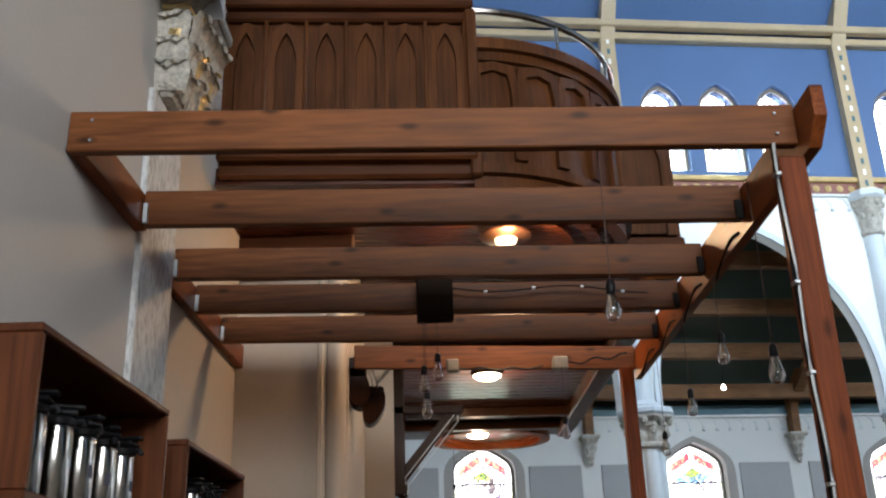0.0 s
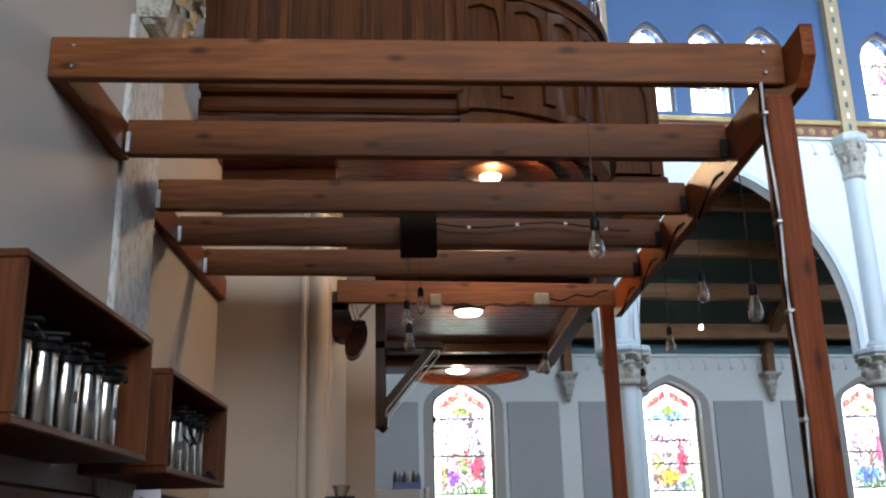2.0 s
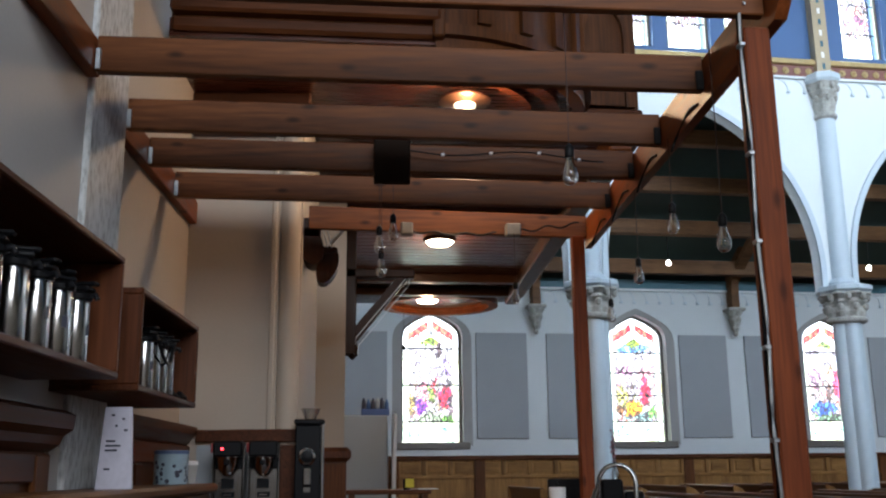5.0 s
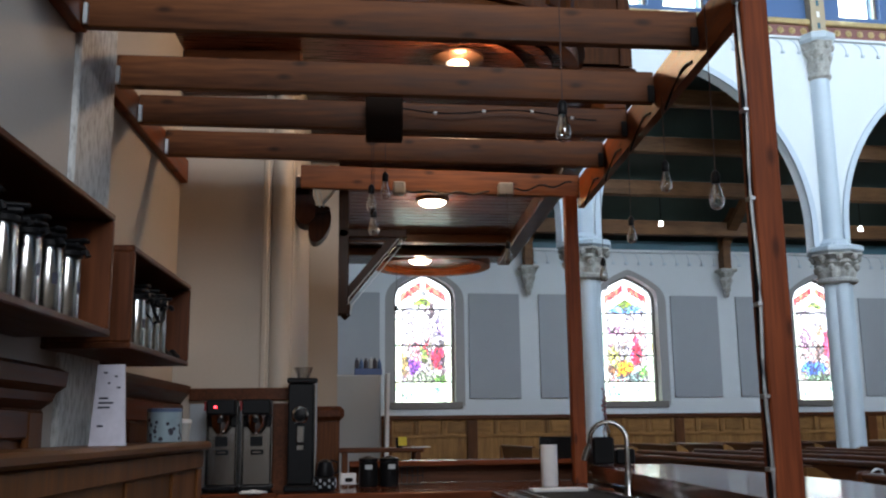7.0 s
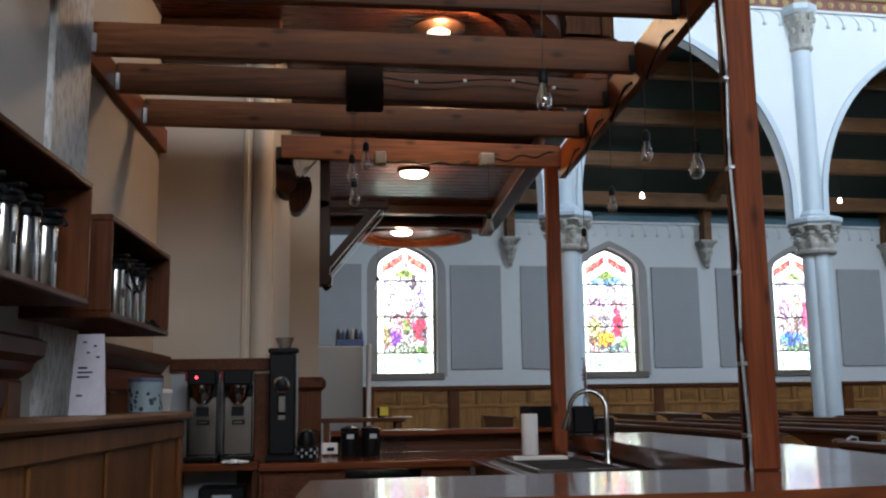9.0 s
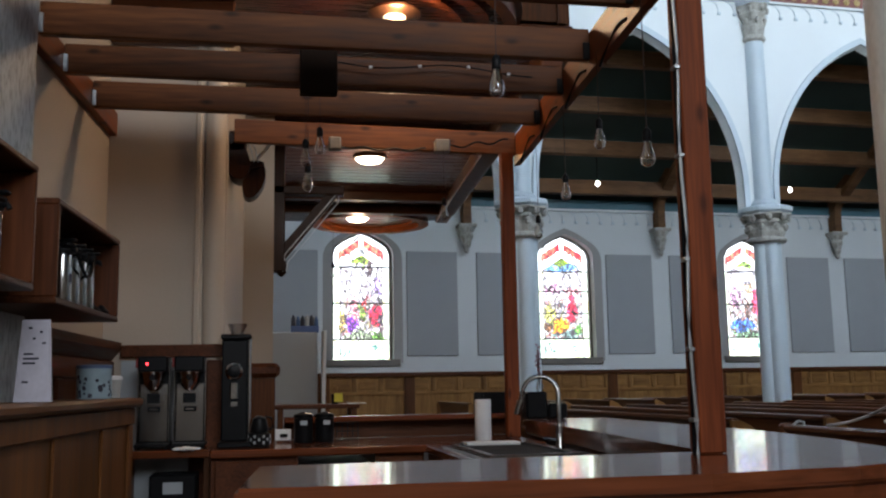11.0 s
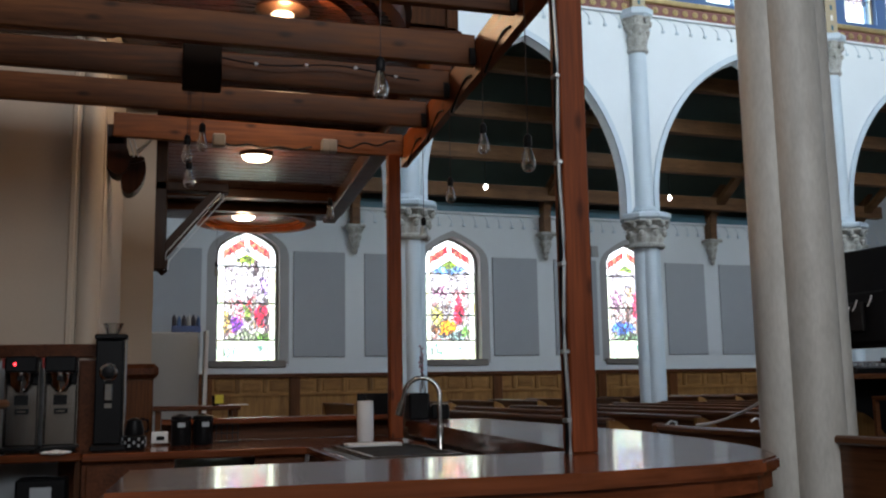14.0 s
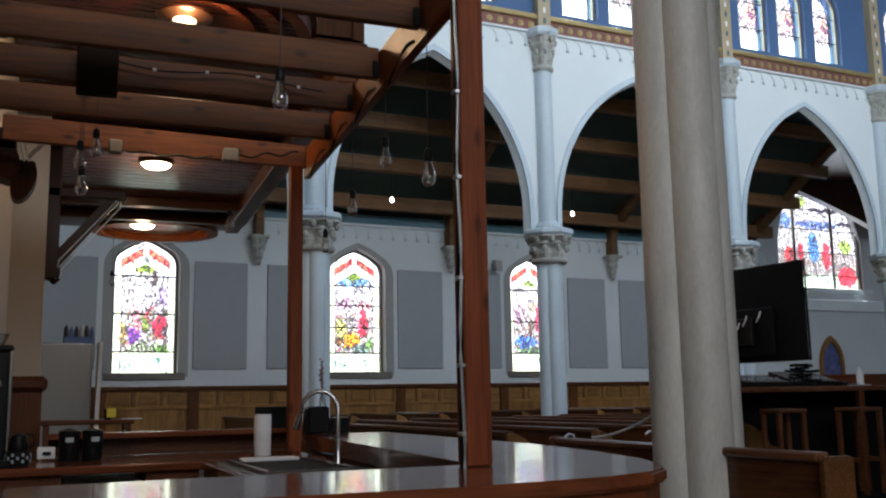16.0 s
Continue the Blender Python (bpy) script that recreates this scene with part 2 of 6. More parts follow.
FIG_B = [(0.10, 0.58, 0.42, 0.11, 0.16, 0.24, 0.22), (0.40, 0.66, 0.10, 0.14, 0.10, 0.22, 0.05), (0.0, 2.24, 0.50, 0.16, 0.14, 0.32, 0.66), (0.0, 2.40, 0.22, 0.20, 0.22, 0.34, 0.04), (0.02, 2.12, 0.04, 0.14, 0.05, 0.05, 0.05),
         (-0.08, 0.78, 0.20, 0.20, 0.72, 0.28, 0.02), (0.22, 1.18, 0.12, 0.36, 0.66, 0.04, 0.08), (-0.34, 1.05, 0.14, 0.24, 0.48, 0.46, 0.14),
         (-0.26, 1.66, 0.20, 0.14, 0.36, 0.20, 0.28), (0.28, 1.66, 0.18, 0.12, 0.70, 0.35, 0.38), (-0.42, 0.72, 0.10, 0.12, 0.20, 0.10, 0.05)] + MEDAL
FIG_C = [(0.0, 0.56, 0.46, 0.10, 0.12, 0.20, 0.12), (0.0, 2.38, 0.28, 0.15, 0.22, 0.34, 0.08), (0.30, 1.35, 0.14, 0.36, 0.66, 0.08, 0.16), (-0.12, 0.80, 0.34, 0.16, 0.05, 0.14, 0.45),
         (-0.30, 1.5, 0.14, 0.28, 0.50, 0.30, 0.42), (0.10, 1.75, 0.14, 0.16, 0.40, 0.30, 0.2), (0.02, 1.2, 0.08, 0.3, 0.16, 0.10, 0.08)] + MEDAL
FIG_T = [(0.0, 0.35, 1.9, 0.20, 0.40, 0.50, 0.40), (-1.5, 1.15, 0.22, 0.5, 0.62, 0.05, 0.06), (-0.9, 1.25, 0.16, 0.45, 0.60, 0.04, 0.08), (0.45, 1.3, 0.20, 0.55, 0.66, 0.05, 0.08), (-0.2, 1.6, 0.30, 0.6, 0.08, 0.20, 0.50), (1.5, 0.5, 0.5, 0.42, 0.70, 0.04, 0.06),
         (1.5, 1.7, 0.35, 0.3, 0.30, 0.42, 0.10), (0.0, 2.5, 1.1, 0.16, 0.12, 0.18, 0.45), (-1.6, 2.6, 0.3, 0.3, 0.14, 0.24, 0.5), (0.6, 3.1, 1.0, 0.10, 0.04, 0.04, 0.08), (1.5, 2.6, 0.5, 0.10, 0.05, 0.05, 0.09), (-0.7, 3.4, 0.3, 0.2, 0.25, 0.36, 0.08)]
FIG_L = [(0.0, 0.95, 0.20, 0.24, 0.55, 0.28, 0.20), (0.05, 0.9, 0.1, 0.12, 0.25, 0.10, 0.14)]

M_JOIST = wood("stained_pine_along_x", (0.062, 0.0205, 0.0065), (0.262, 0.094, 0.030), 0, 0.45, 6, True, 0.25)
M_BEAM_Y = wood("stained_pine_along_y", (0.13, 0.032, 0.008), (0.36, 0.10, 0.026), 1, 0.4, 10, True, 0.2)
M_POST = wood("stained_pine_upright", (0.14, 0.032, 0.010), (0.29, 0.075, 0.022), 2, 0.5, 10, True, 0.2)
M_DARK = wood("dark_walnut_upright", (0.065, 0.022, 0.007), (0.20, 0.072, 0.021), 2, 0.42, 7, False, 0.1, 0.1)
M_DARK_X = wood("dark_walnut_along_x", (0.055, 0.017, 0.006), (0.15, 0.05, 0.016), 0, 0.38, 7, False, 0.1, 0.1)
M_SOFFIT = wood("soffit_boards", (0.06, 0.015, 0.006), (0.15, 0.038, 0.013), 0, 0.26, 7, False, 0.06, 0.15, 0.25, 0.5)
M_PANELLING = wood("orange_brown_panelling", (0.12, 0.045, 0.015), (0.32, 0.135, 0.045), 2, 0.42, 7, False, 0.1)
M_LEDGE = wood("orange_brown_ledge", (0.10, 0.040, 0.013), (0.25, 0.105, 0.036), 1, 0.38, 7, False, 0.1, 0.1)
M_DEEP = wood("blackened_walnut", (0.022, 0.008, 0.004), (0.065, 0.022, 0.008), 2, 0.4, 7, False, 0.1)
M_BOX = wood("shelf_box_wood", (0.060, 0.019, 0.008), (0.165, 0.053, 0.019), 1, 0.4, 8, False, 0.1, 0.08)
M_BAR = wood("lacquered_bar_top", (0.12, 0.033, 0.013), (0.27, 0.078, 0.029), 0, 0.15, 6, False, 0.012, 0.45, 0.25, 0.35)
M_OAK = wood("golden_oak", (0.20, 0.095, 0.028), (0.42, 0.22, 0.076), 2, 0.4, 7, False, 0.1)
M_OAK_X = wood("golden_oak_along_x", (0.20, 0.095, 0.028), (0.42, 0.22, 0.076), 0, 0.4, 7, False, 0.1)
M_PEW = wood("pew_wood_along_y", (0.085, 0.033, 0.015), (0.20, 0.080, 0.034), 1, 0.3, 7, False, 0.08, 0.3)
M_BEAM_AISLE = wood("aisle_roof_timber", (0.125, 0.062, 0.028), (0.26, 0.137, 0.063), 0, 0.5, 7, False, 0.1)
M_BOX_END = wood("shelf_box_end_grain", (0.060, 0.019, 0.008), (0.165, 0.053, 0.019), 2, 0.45, 8, False, 0.1, 0.05)
M_CAPITAL = painted("pale_carved_stone", (0.46, 0.44, 0.38), 0.6, 0.45, 30, 0.4)
M_TAN = painted("tan_plaster", (0.49, 0.415, 0.335), 0.75, 0.08, 1.3)
M_TAN_LIGHT = painted("tan_plaster_light", (0.48, 0.41, 0.33), 0.6, 0.08, 1.3)
M_GREY = painted("grey_plaster", (0.47, 0.44, 0.405), 0.75, 0.09, 1.1)
M_WHITE = painted("white_plaster", (0.74, 0.78, 0.79), 0.7, 0.05, 0.8)
M_WALL = painted("pale_grey_wall_paint", (0.62, 0.65, 0.66), 0.7, 0.06, 0.8)
M_REVEAL = painted("window_reveal_grey", (0.33, 0.32, 0.31), 0.7, 0.1, 1.5)
M_FRAME = painted("window_frame_brown_grey", (0.16, 0.14, 0.12), 0.5, 0.12, 3)
M_PANEL = painted("acoustic_fabric_grey", (0.34, 0.355, 0.37), 0.95, 0.04, 3, 0.3, 0.0, 160)
M_BLUE = painted("blue_wall_paint", (0.066, 0.135, 0.29), 0.6, 0.10, 0.6)
M_BEIGE = painted("beige_timber_paint", (0.42, 0.34, 0.22), 0.55, 0.15, 2)
M_GOLD = painted("gold_leaf", (0.50, 0.37, 0.17), 0.35, 0.2, 6, 0.1, 0.6)
M_MAROON = painted("maroon_frieze", (0.22, 0.09, 0.075), 0.6, 0.15, 4)
M_TEAL = painted("teal_line", (0.04, 0.12, 0.16), 0.5, 0.1, 3)
M_GREEN = painted("dark_green_boards", (0.06, 0.098, 0.088), 0.6, 0.2, 2)
M_STONE = painted("carved_stone", (0.40, 0.39, 0.35), 0.7, 0.35, 14, 0.5)
M_SHAFT = painted("pale_blue_shaft", (0.53, 0.61, 0.66), 0.5, 0.06, 1.5)
M_STEEL = painted("brushed_steel", (0.33, 0.32, 0.305), 0.2, 0.1, 8, 0.05, 1.0)
M_CHROME = painted("chrome", (0.75, 0.75, 0.75), 0.1, 0.05, 8, 0.0, 1.0)
M_ZINC = painted("galvanised_bracket", (0.5, 0.54, 0.56), 0.35, 0.15, 30, 0.1, 0.9)
M_BLACK = painted("black_plastic", (0.008, 0.008, 0.009), 0.42, 0.2, 10)
M_MATTE = painted("matt_black_shell", (0.006, 0.006, 0.007), 0.7, 0.2, 10)
M_BLACK_IRON = painted("black_iron", (0.018, 0.017, 0.017), 0.45, 0.3, 12)
M_BRONZE = painted("dark_bronze", (0.10, 0.045, 0.025), 0.35, 0.2, 12, 0.05, 0.7)
M_CORD = painted("dark_cord", (0.045, 0.02, 0.013), 0.7, 0.2, 30)
M_PAPER = painted("white_paper", (0.8, 0.79, 0.78), 0.8, 0.04, 12)
M_FLOOR = painted("dark_floor", (0.035, 0.022, 0.016), 0.6, 0.25, 2)
M_FRIDGE = painted("grey_enamel", (0.40, 0.43, 0.45), 0.3, 0.04, 2)
M_CHAIR_RED = painted("red_upholstery", (0.25, 0.03, 0.03), 0.8, 0.15, 12)
M_LENS = glow("frosted_lamp_glass", (1.0, 0.86, 0.66), 9.0)
M_LENS_DIM = glow("dim_lamp_glass", (1.0, 0.86, 0.66), 0.5)
M_SPOT = glow("small_lamp_glow", (1.0, 0.96, 0.88), 14.0)
M_RED_LED = glow("red_indicator", (1.0, 0.03, 0.04), 5.0)
M_GLASS = clear_glass("bulb_glass")
M_SKY = glow("bright_hazy_sky", (0.93, 0.97, 1.0), 3.0)
M_SKY_LOW = glow("hazy_sky_low", (0.95, 0.98, 1.0), 1.5)
M_PLATE = painted("dark_board", (0.018, 0.010, 0.006), 0.75, 0.2, 8)
M_TIN = painted("dull_grey_tin", (0.24, 0.23, 0.21), 0.6, 0.2, 20)
M_POT = painted("polished_steel", (0.46, 0.45, 0.43), 0.16, 0.1, 8, 0.0, 1.0)
for m in (M_BLACK, M_MATTE, M_BLACK_IRON, M_PLATE):
    m.node_tree.nodes["Principled BSDF"].inputs["Specular IOR Level"].default_value = 0.12
M_BARS = painted("dark_print", (0.05, 0.05, 0.07), 0.7, 0.1, 20)


def granite(name):
    m, nd, lk, bs = material(name)
    co = nd.new("ShaderNodeTexCoord").outputs["Object"]
    a = noise_node(nd, lk, co, 60, 6, (1, 1, 0.35))
    b = noise_node(nd, lk, co, 6, 4, (1, 1, 0.4))
    col = ramp(nd, lk, a, [(0.36, (0.36, 0.36, 0.35)), (0.47, (0.52, 0.53, 0.52)), (0.60, (0.62, 0.63, 0.62))])
    col = mixed(nd, lk, 0.5, col, ramp(nd, lk, b, [(0.3, (0.86, 0.86, 0.85)), (0.7, (1.04, 1.04, 1.04))]), "MULTIPLY")
    lk.new(col, bs.inputs["Base Color"])
    bs.inputs["Roughness"].default_value = 0.55
    bumped(nd, lk, bs, a, 0.12, 0.004)
    return m


M_GRANITE = granite("veined_grey_stone_paint")


def mottled(name, dark, light):
    m, nd, lk, bs = material(name)
    co = nd.new("ShaderNodeTexCoord").outputs["Object"]
    a = noise_node(nd, lk, co, 7, 5, (1, 1, 0.35))
    b = noise_node(nd, lk, co, 60, 4, (1, 1, 0.3))
    col = mixed(nd, lk, 0.35, ramp(nd, lk, a, [(0.3, dark), (0.68, light)]), ramp(nd, lk, b, [(0.35, dark), (0.65, light)]))
    lk.new(col, bs.inputs["Base Color"])
    bs.inputs["Roughness"].default_value = 0.5
    bumped(nd, lk, bs, b, 0.08, 0.003)
    return m


M_PILLAR = mottled("veined_tan_pillar_paint", (0.41, 0.395, 0.36), (0.57, 0.555, 0.515))


# ---- mesh helpers ----
def obj(name, bm, mat, smooth=False):
    me = bpy.data.meshes.new(name)
    bmesh.ops.recalc_face_normals(bm, faces=bm.faces)
    bm.to_mesh(me)
    bm.free()
    me.materials.append(mat)
    if smooth:
        me.polygons.foreach_set("use_smooth", [True] * len(me.polygons))
        me.set_sharp_from_angle(angle=radians(40))
    return new(name, me)


def part(name, bm, mat, parent, label="", smooth=False):
    ob = obj(name, bm, mat, smooth)
    ob.parent = parent
    if label:
        ob["label"] = label
    return ob


def thing(name, label, category, m=Matrix(), group="", kind=""):
    ob = new(name)
    ob.empty_display_size = 0.1
    ob.matrix_basis = NEAR @ m
    return tagged(ob, label, category, group, kind)


def structure(name, bm, mat, label, category, m=None, smooth=False):
    ob = obj(name, bm, mat, smooth)
    ob.matrix_basis = NEAR if m is None else m
    return tagged(ob, label, category, kind="structure")


def hexa(bm, c, bevel=0.0):
    """A box from its eight corners: four below, four above, each round the same way."""
    v = [bm.verts.new(p) for p in c]
    fs = [bm.faces.new([v[i] for i in q]) for q in ((3, 2, 1, 0), (4, 5, 6, 7), (0, 1, 5, 4), (1, 2, 6, 5), (2, 3, 7, 6), (3, 0, 4, 7))]
    if bevel:
        es = list({e for f in fs for e in f.edges})
        bmesh.ops.bevel(bm, geom=es, offset=bevel, segments=1, affect="EDGES", profile=0.5)
    return bm


def box(x0, x1, y0, y1, z0, z1, bevel=0.0, bm=None):
    bm = bm or bmesh.new()
    return hexa(bm, [(x0, y0, z0), (x1, y0, z0), (x1, y1, z0), (x0, y1, z0), (x0, y0, z1), (x1, y0, z1), (x1, y1, z1), (x0, y1, z1)], bevel)


def bar_between(a, b, width, height, bevel=0.0, bm=None):
    """A level timber from a to b, points on the middle of its underside."""
    bm = bm or bmesh.new()
    a, b = Vector(a), Vector(b)
    d = (b - a).normalized()
    s = Vector((-d.y, d.x, 0)).normalized() * width / 2
    up = Vector((0, 0, height))
    return hexa(bm, [a - s, b - s, b + s, a + s, a - s + up, b - s + up, b + s + up, a + s + up], bevel)


def prism(outline, axis, lo, hi, bm=None):
    """An outline of (p, q) pushed along an axis. axis x: (y, z); axis y: (x, z); axis z: (x, y)."""
    bm = bm or bmesh.new()

    def at(p, q, k):
        return {"x": (k, p, q), "y": (p, k, q), "z": (p, q, k)}[axis]
    a = [bm.verts.new(at(p, q, lo)) for p, q in outline]
    b = [bm.verts.new(at(p, q, hi)) for p, q in outline]
    bm.faces.new(a)
    bm.faces.new(b[::-1])
    n = len(a)
    for i in range(n):
        bm.faces.new([a[i], b[i], b[(i + 1) % n], a[(i + 1) % n]])
    return bm


def lathe(profile, n=16, centre=(0, 0, 0), bm=None, lobes=0, depth=0.0):
    """A profile of (radius, height) turned round the upright axis; lobes ripple the radius."""
    bm = bm or bmesh.new()
    rings = []
    for r, z in profile:
        ring = []
        for i in range(n):
            a = math.tau * i / n
            k = r * (1 + depth * math.cos(lobes * a)) if lobes else r
            ring.append(bm.verts.new((centre[0] + k * math.cos(a), centre[1] + k * math.sin(a), centre[2] + z)))
        rings.append(ring)
    for p, q in zip(rings, rings[1:]):
        for i in range(n):
            bm.faces.new([p[i], p[(i + 1) % n], q[(i + 1) % n], q[i]])
    bm.faces.new(rings[0][::-1])
    bm.faces.new(rings[-1])
    return bm


def tube(path, r, n=8, bm=None):
    bm = bm or bmesh.new()
    pts = [Vector(p) for p in path]
    rings = []
    for i, p in enumerate(pts):
        d = (pts[min(i + 1, len(pts) - 1)] - pts[max(i - 1, 0)]).normalized()
        s = d.cross(Vector((0, 0, 1)))
        s = (s if s.length > 1e-3 else Vector((1, 0, 0))).normalized()
        u = s.cross(d)
        rings.append([bm.verts.new(p + r * (math.cos(math.tau * k / n) * s + math.sin(math.tau * k / n) * u)) for k in range(n)])
    for p, q in zip(rings, rings[1:]):
        for k in range(n):
            bm.faces.new([p[k], p[(k + 1) % n], q[(k + 1) % n], q[k]])
    bm.faces.new(rings[0][::-1])
    bm.faces.new(rings[-1])
    return bm


def arch(uc, half, base, spring, apex, n=8):
    """A pointed opening's outline, from its left foot over the point to its right foot."""
    rise = apex - spring
    r = (half * half + rise * rise) / (2 * half)
    left = [(uc - half, base), (uc - half, spring)]
    a1 = math.asin(min(1.0, rise / r))
    if rise < half:
        a1 = a1 if r - half <= 0 else a1
    for i in range(1, n + 1):
        a = a1 * i / n if rise <= r else a1
        left.append((uc - half + r - r * math.cos(a), spring + r * math.sin(a)))
    left[-1] = (uc, apex)
    right = [(2 * uc - u, z) for u, z in reversed(left[:-1])]
    return left + right


def low_arch(uc, half, base, spring, apex):
    """A four-centred head: tight curves at the shoulders, then nearly straight to a blunt point."""
    rise = apex - spring
    left = [(uc - half, base), (uc - half, spring)]
    for k, (fx, fz) in enumerate(((0.985, 0.16), (0.94, 0.31), (0.86, 0.44), (0.74, 0.56), (0.58, 0.68), (0.40, 0.80), (0.20, 0.91), (0.0, 1.0))):
        left.append((uc - half * fx, spring + rise * fz))
    return left + [(2 * uc - u, z) for u, z in reversed(left[:-1])]


def holed_wall(u0, u1, z0, z1, front, back, w0, w1, bm=None):
    """A stretch of wall from u0 to u1 with one opening whose outline may narrow from the front (w0) to the back (w1)."""
    bm = bm or bmesh.new()
    for line, w in ((front, w0), (back, w1)):
        v = [bm.verts.new((u, w, z)) for u, z in line]
        up = [bm.verts.new((u, w, z1)) for u, z in line]
        for i in range(len(v) - 1):
            if line[i + 1][0] - line[i][0] > 1e-6:
                bm.faces.new([v[i], v[i + 1], up[i + 1], up[i]])
        base = line[0][1]
        for a, b in ((u0, line[0][0]), (line[-1][0], u1)):
            if b - a > 1e-6:
                bm.faces.new([bm.verts.new(p) for p in ((a, w, base), (b, w, base), (b, w, z1), (a, w, z1))])
        if base - z0 > 1e-6:
            bm.faces.new([bm.verts.new(p) for p in ((u0, w, z0), (u1, w, z0), (u1, w, base), (u0, w, base))])
    f = [bm.verts.new((u, w0, z)) for u, z in front]
    b = [bm.verts.new((u, w1, z)) for u, z in back]
    for i in range(len(f) - 1):
        bm.faces.new([f[i], f[i + 1], b[i + 1], b[i]])
    if front[0][1] - z0 > 1e-6:
        bm.faces.new([f[0], f[-1], b[-1], b[0]])
    for z in (z0, z1):
        bm.faces.new([bm.verts.new(p) for p in ((u0, w0, z), (u1, w0, z), (u1, w1, z), (u0, w1, z))])
    for u in (u0, u1):
        bm.faces.new([bm.verts.new(p) for p in ((u, w0, z0), (u, w1, z0), (u, w1, z1), (u, w0, z1))])
    bmesh.ops.remove_doubles(bm, verts=bm.verts, dist=1e-5)
    return bm


def ring_strip(outer, inner, w0, w1, bm=None):
    """A moulding between two outlines of as many points, from w0 to w1."""
    bm = bm or bmesh.new()
    rows = [[bm.verts.new((u, w, z)) for u, z in line] for line, w in ((outer, w0), (outer, w1), (inner, w1), (inner, w0))]
    for i in range(len(outer) - 1):
        for p, q in ((0, 1), (1, 2), (2, 3), (3, 0)):
            bm.faces.new([rows[p][i], rows[p][i + 1], rows[q][i + 1], rows[q][i]])
    for i in (0, len(outer) - 1):
        bm.faces.new([r[i] for r in rows])
    return bm


# ---- church: ground, aisle wall, arcade, clerestory, roofs ----
structure("floor", box(-6, 34, -7.5, 30, -0.1, 0), M_FLOOR, "dark wooden church floor", "floor", CH)
WW = 19.3   # inner face of the far aisle wall
AW = 14.0   # nave face of the far arcade
W0 = 1.70   # middle of the first aisle window
COL0 = 3.95  # first column of the arcade

wall_bm = bmesh.new()
for n in range(-1, 4):
    uc = W0 + n * BAY
    holed_wall(uc - BAY / 2, uc + BAY / 2, 0, 5.75, low_arch(uc, 0.93, 1.80, 4.22, 5.05), low_arch(uc, 0.70, 1.90, 4.30, 4.90), WW, WW + 0.42, wall_bm)
structure("wall_north", wall_bm, M_WALL, "pale grey plastered aisle wall with splayed window openings", "wall", CH)

for n in range(-1, 4):
    uc = W0 + n * BAY
    m = CH @ pose(uc, WW, 0)
    win = tagged(new("window_%d" % (n + 2)), "pointed stained glass window with pale borders and a coloured scene", "window", "aisle windows", "structure")
    win.matrix_basis = m
    part("window_reveal", ring_strip(low_arch(0, 0.945, 1.80, 4.22, 5.07), low_arch(0, 0.715, 1.90, 4.30, 4.905), 0.004, 0.30), M_REVEAL, win, "grey painted splayed reveal")
    part("window_frame", ring_strip(low_arch(0, 0.725, 1.86, 4.30, 4.93), low_arch(0, 0.655, 1.93, 4.30, 4.85), 0.24, 0.33), M_FRAME, win)
    part("window_sill", box(-0.86, 0.86, -0.06, 0.3, 1.74, 1.90, 0.012), M_FRAME, win)
    bm = bmesh.new()
    bm.faces.new([bm.verts.new((u, 0.285, z)) for u, z in low_arch(0, 0.68, -0.0, 2.40, 2.98)])
    glass = part("stained_glass", bm, stained("stained_glass_%s" % "abcde"[n + 1], n + 2, (FIG_C, FIG_A, FIG_B, FIG_C, FIG_A)[n + 1]), win)
    glass.location.z = 1.90
    for z in ((2.37, 3.21, 4.06) if n % 2 == 0 else (2.36, 2.98, 3.52, 4.0)):
        part("saddle_bar", box(-0.67, 0.67, 0.265, 0.283, z - 0.019, z + 0.019), M_BLACK_IRON, win)

# wainscot of the aisle: rail, small square panels, tall boards
ws = structure("wainscot", box(-6, 21, WW - 0.05, WW - 0.003, 0, 1.55), M_OAK, "golden oak panelled wainscot along the aisle wall", "wainscot", CH)
part("cap_rail", box(-6, 21, WW - 0.12, WW - 0.052, 1.50, 1.60, 0.015), M_DARK_X, ws)
part("middle_rail", box(-6, 21, WW - 0.10, WW - 0.052, 1.10, 1.17, 0.006), M_OAK_X, ws)
part("base_rail", box(-6, 21, WW - 0.085, WW - 0.052, 0, 0.2, 0.006), M_OAK_X, ws)
stile = box(-0.05, 0.05, -0.10, -0.053, 1.172, 1.498, 0.012)
first = part("stile", stile, M_OAK, ws)
first.location = (-3.4, WW, 0)
for i in range(1, 40):
    o = first.copy()
    scene.collection.objects.link(o)
    o.location = (-3.4 + 0.61 * i, WW, 0)
panel = part("raised_panel", box(-0.20, 0.20, -0.07, -0.053, 1.215, 1.455, 0.012), M_OAK_X, ws)
panel.location = (-3.4 + 0.305, WW, 0)
for i in range(1, 39):
    o = panel.copy()
    scene.collection.objects.link(o)
    o.location = (-3.4 + 0.305 + 0.61 * i, WW, 0)
pier = part("pilaster_strip", box(-0.12, 0.12, -0.14, -0.053, 0, 1.499, 0.008), M_DARK, ws)
pier.location = (W0 - 0.9, WW, 0)
for n in range(-1, 4):
    for s in (-1.05, 1.05):
        o = pier.copy()
        scene.collection.objects.link(o)
        o.location = (W0 + n * BAY + s, WW, 0)

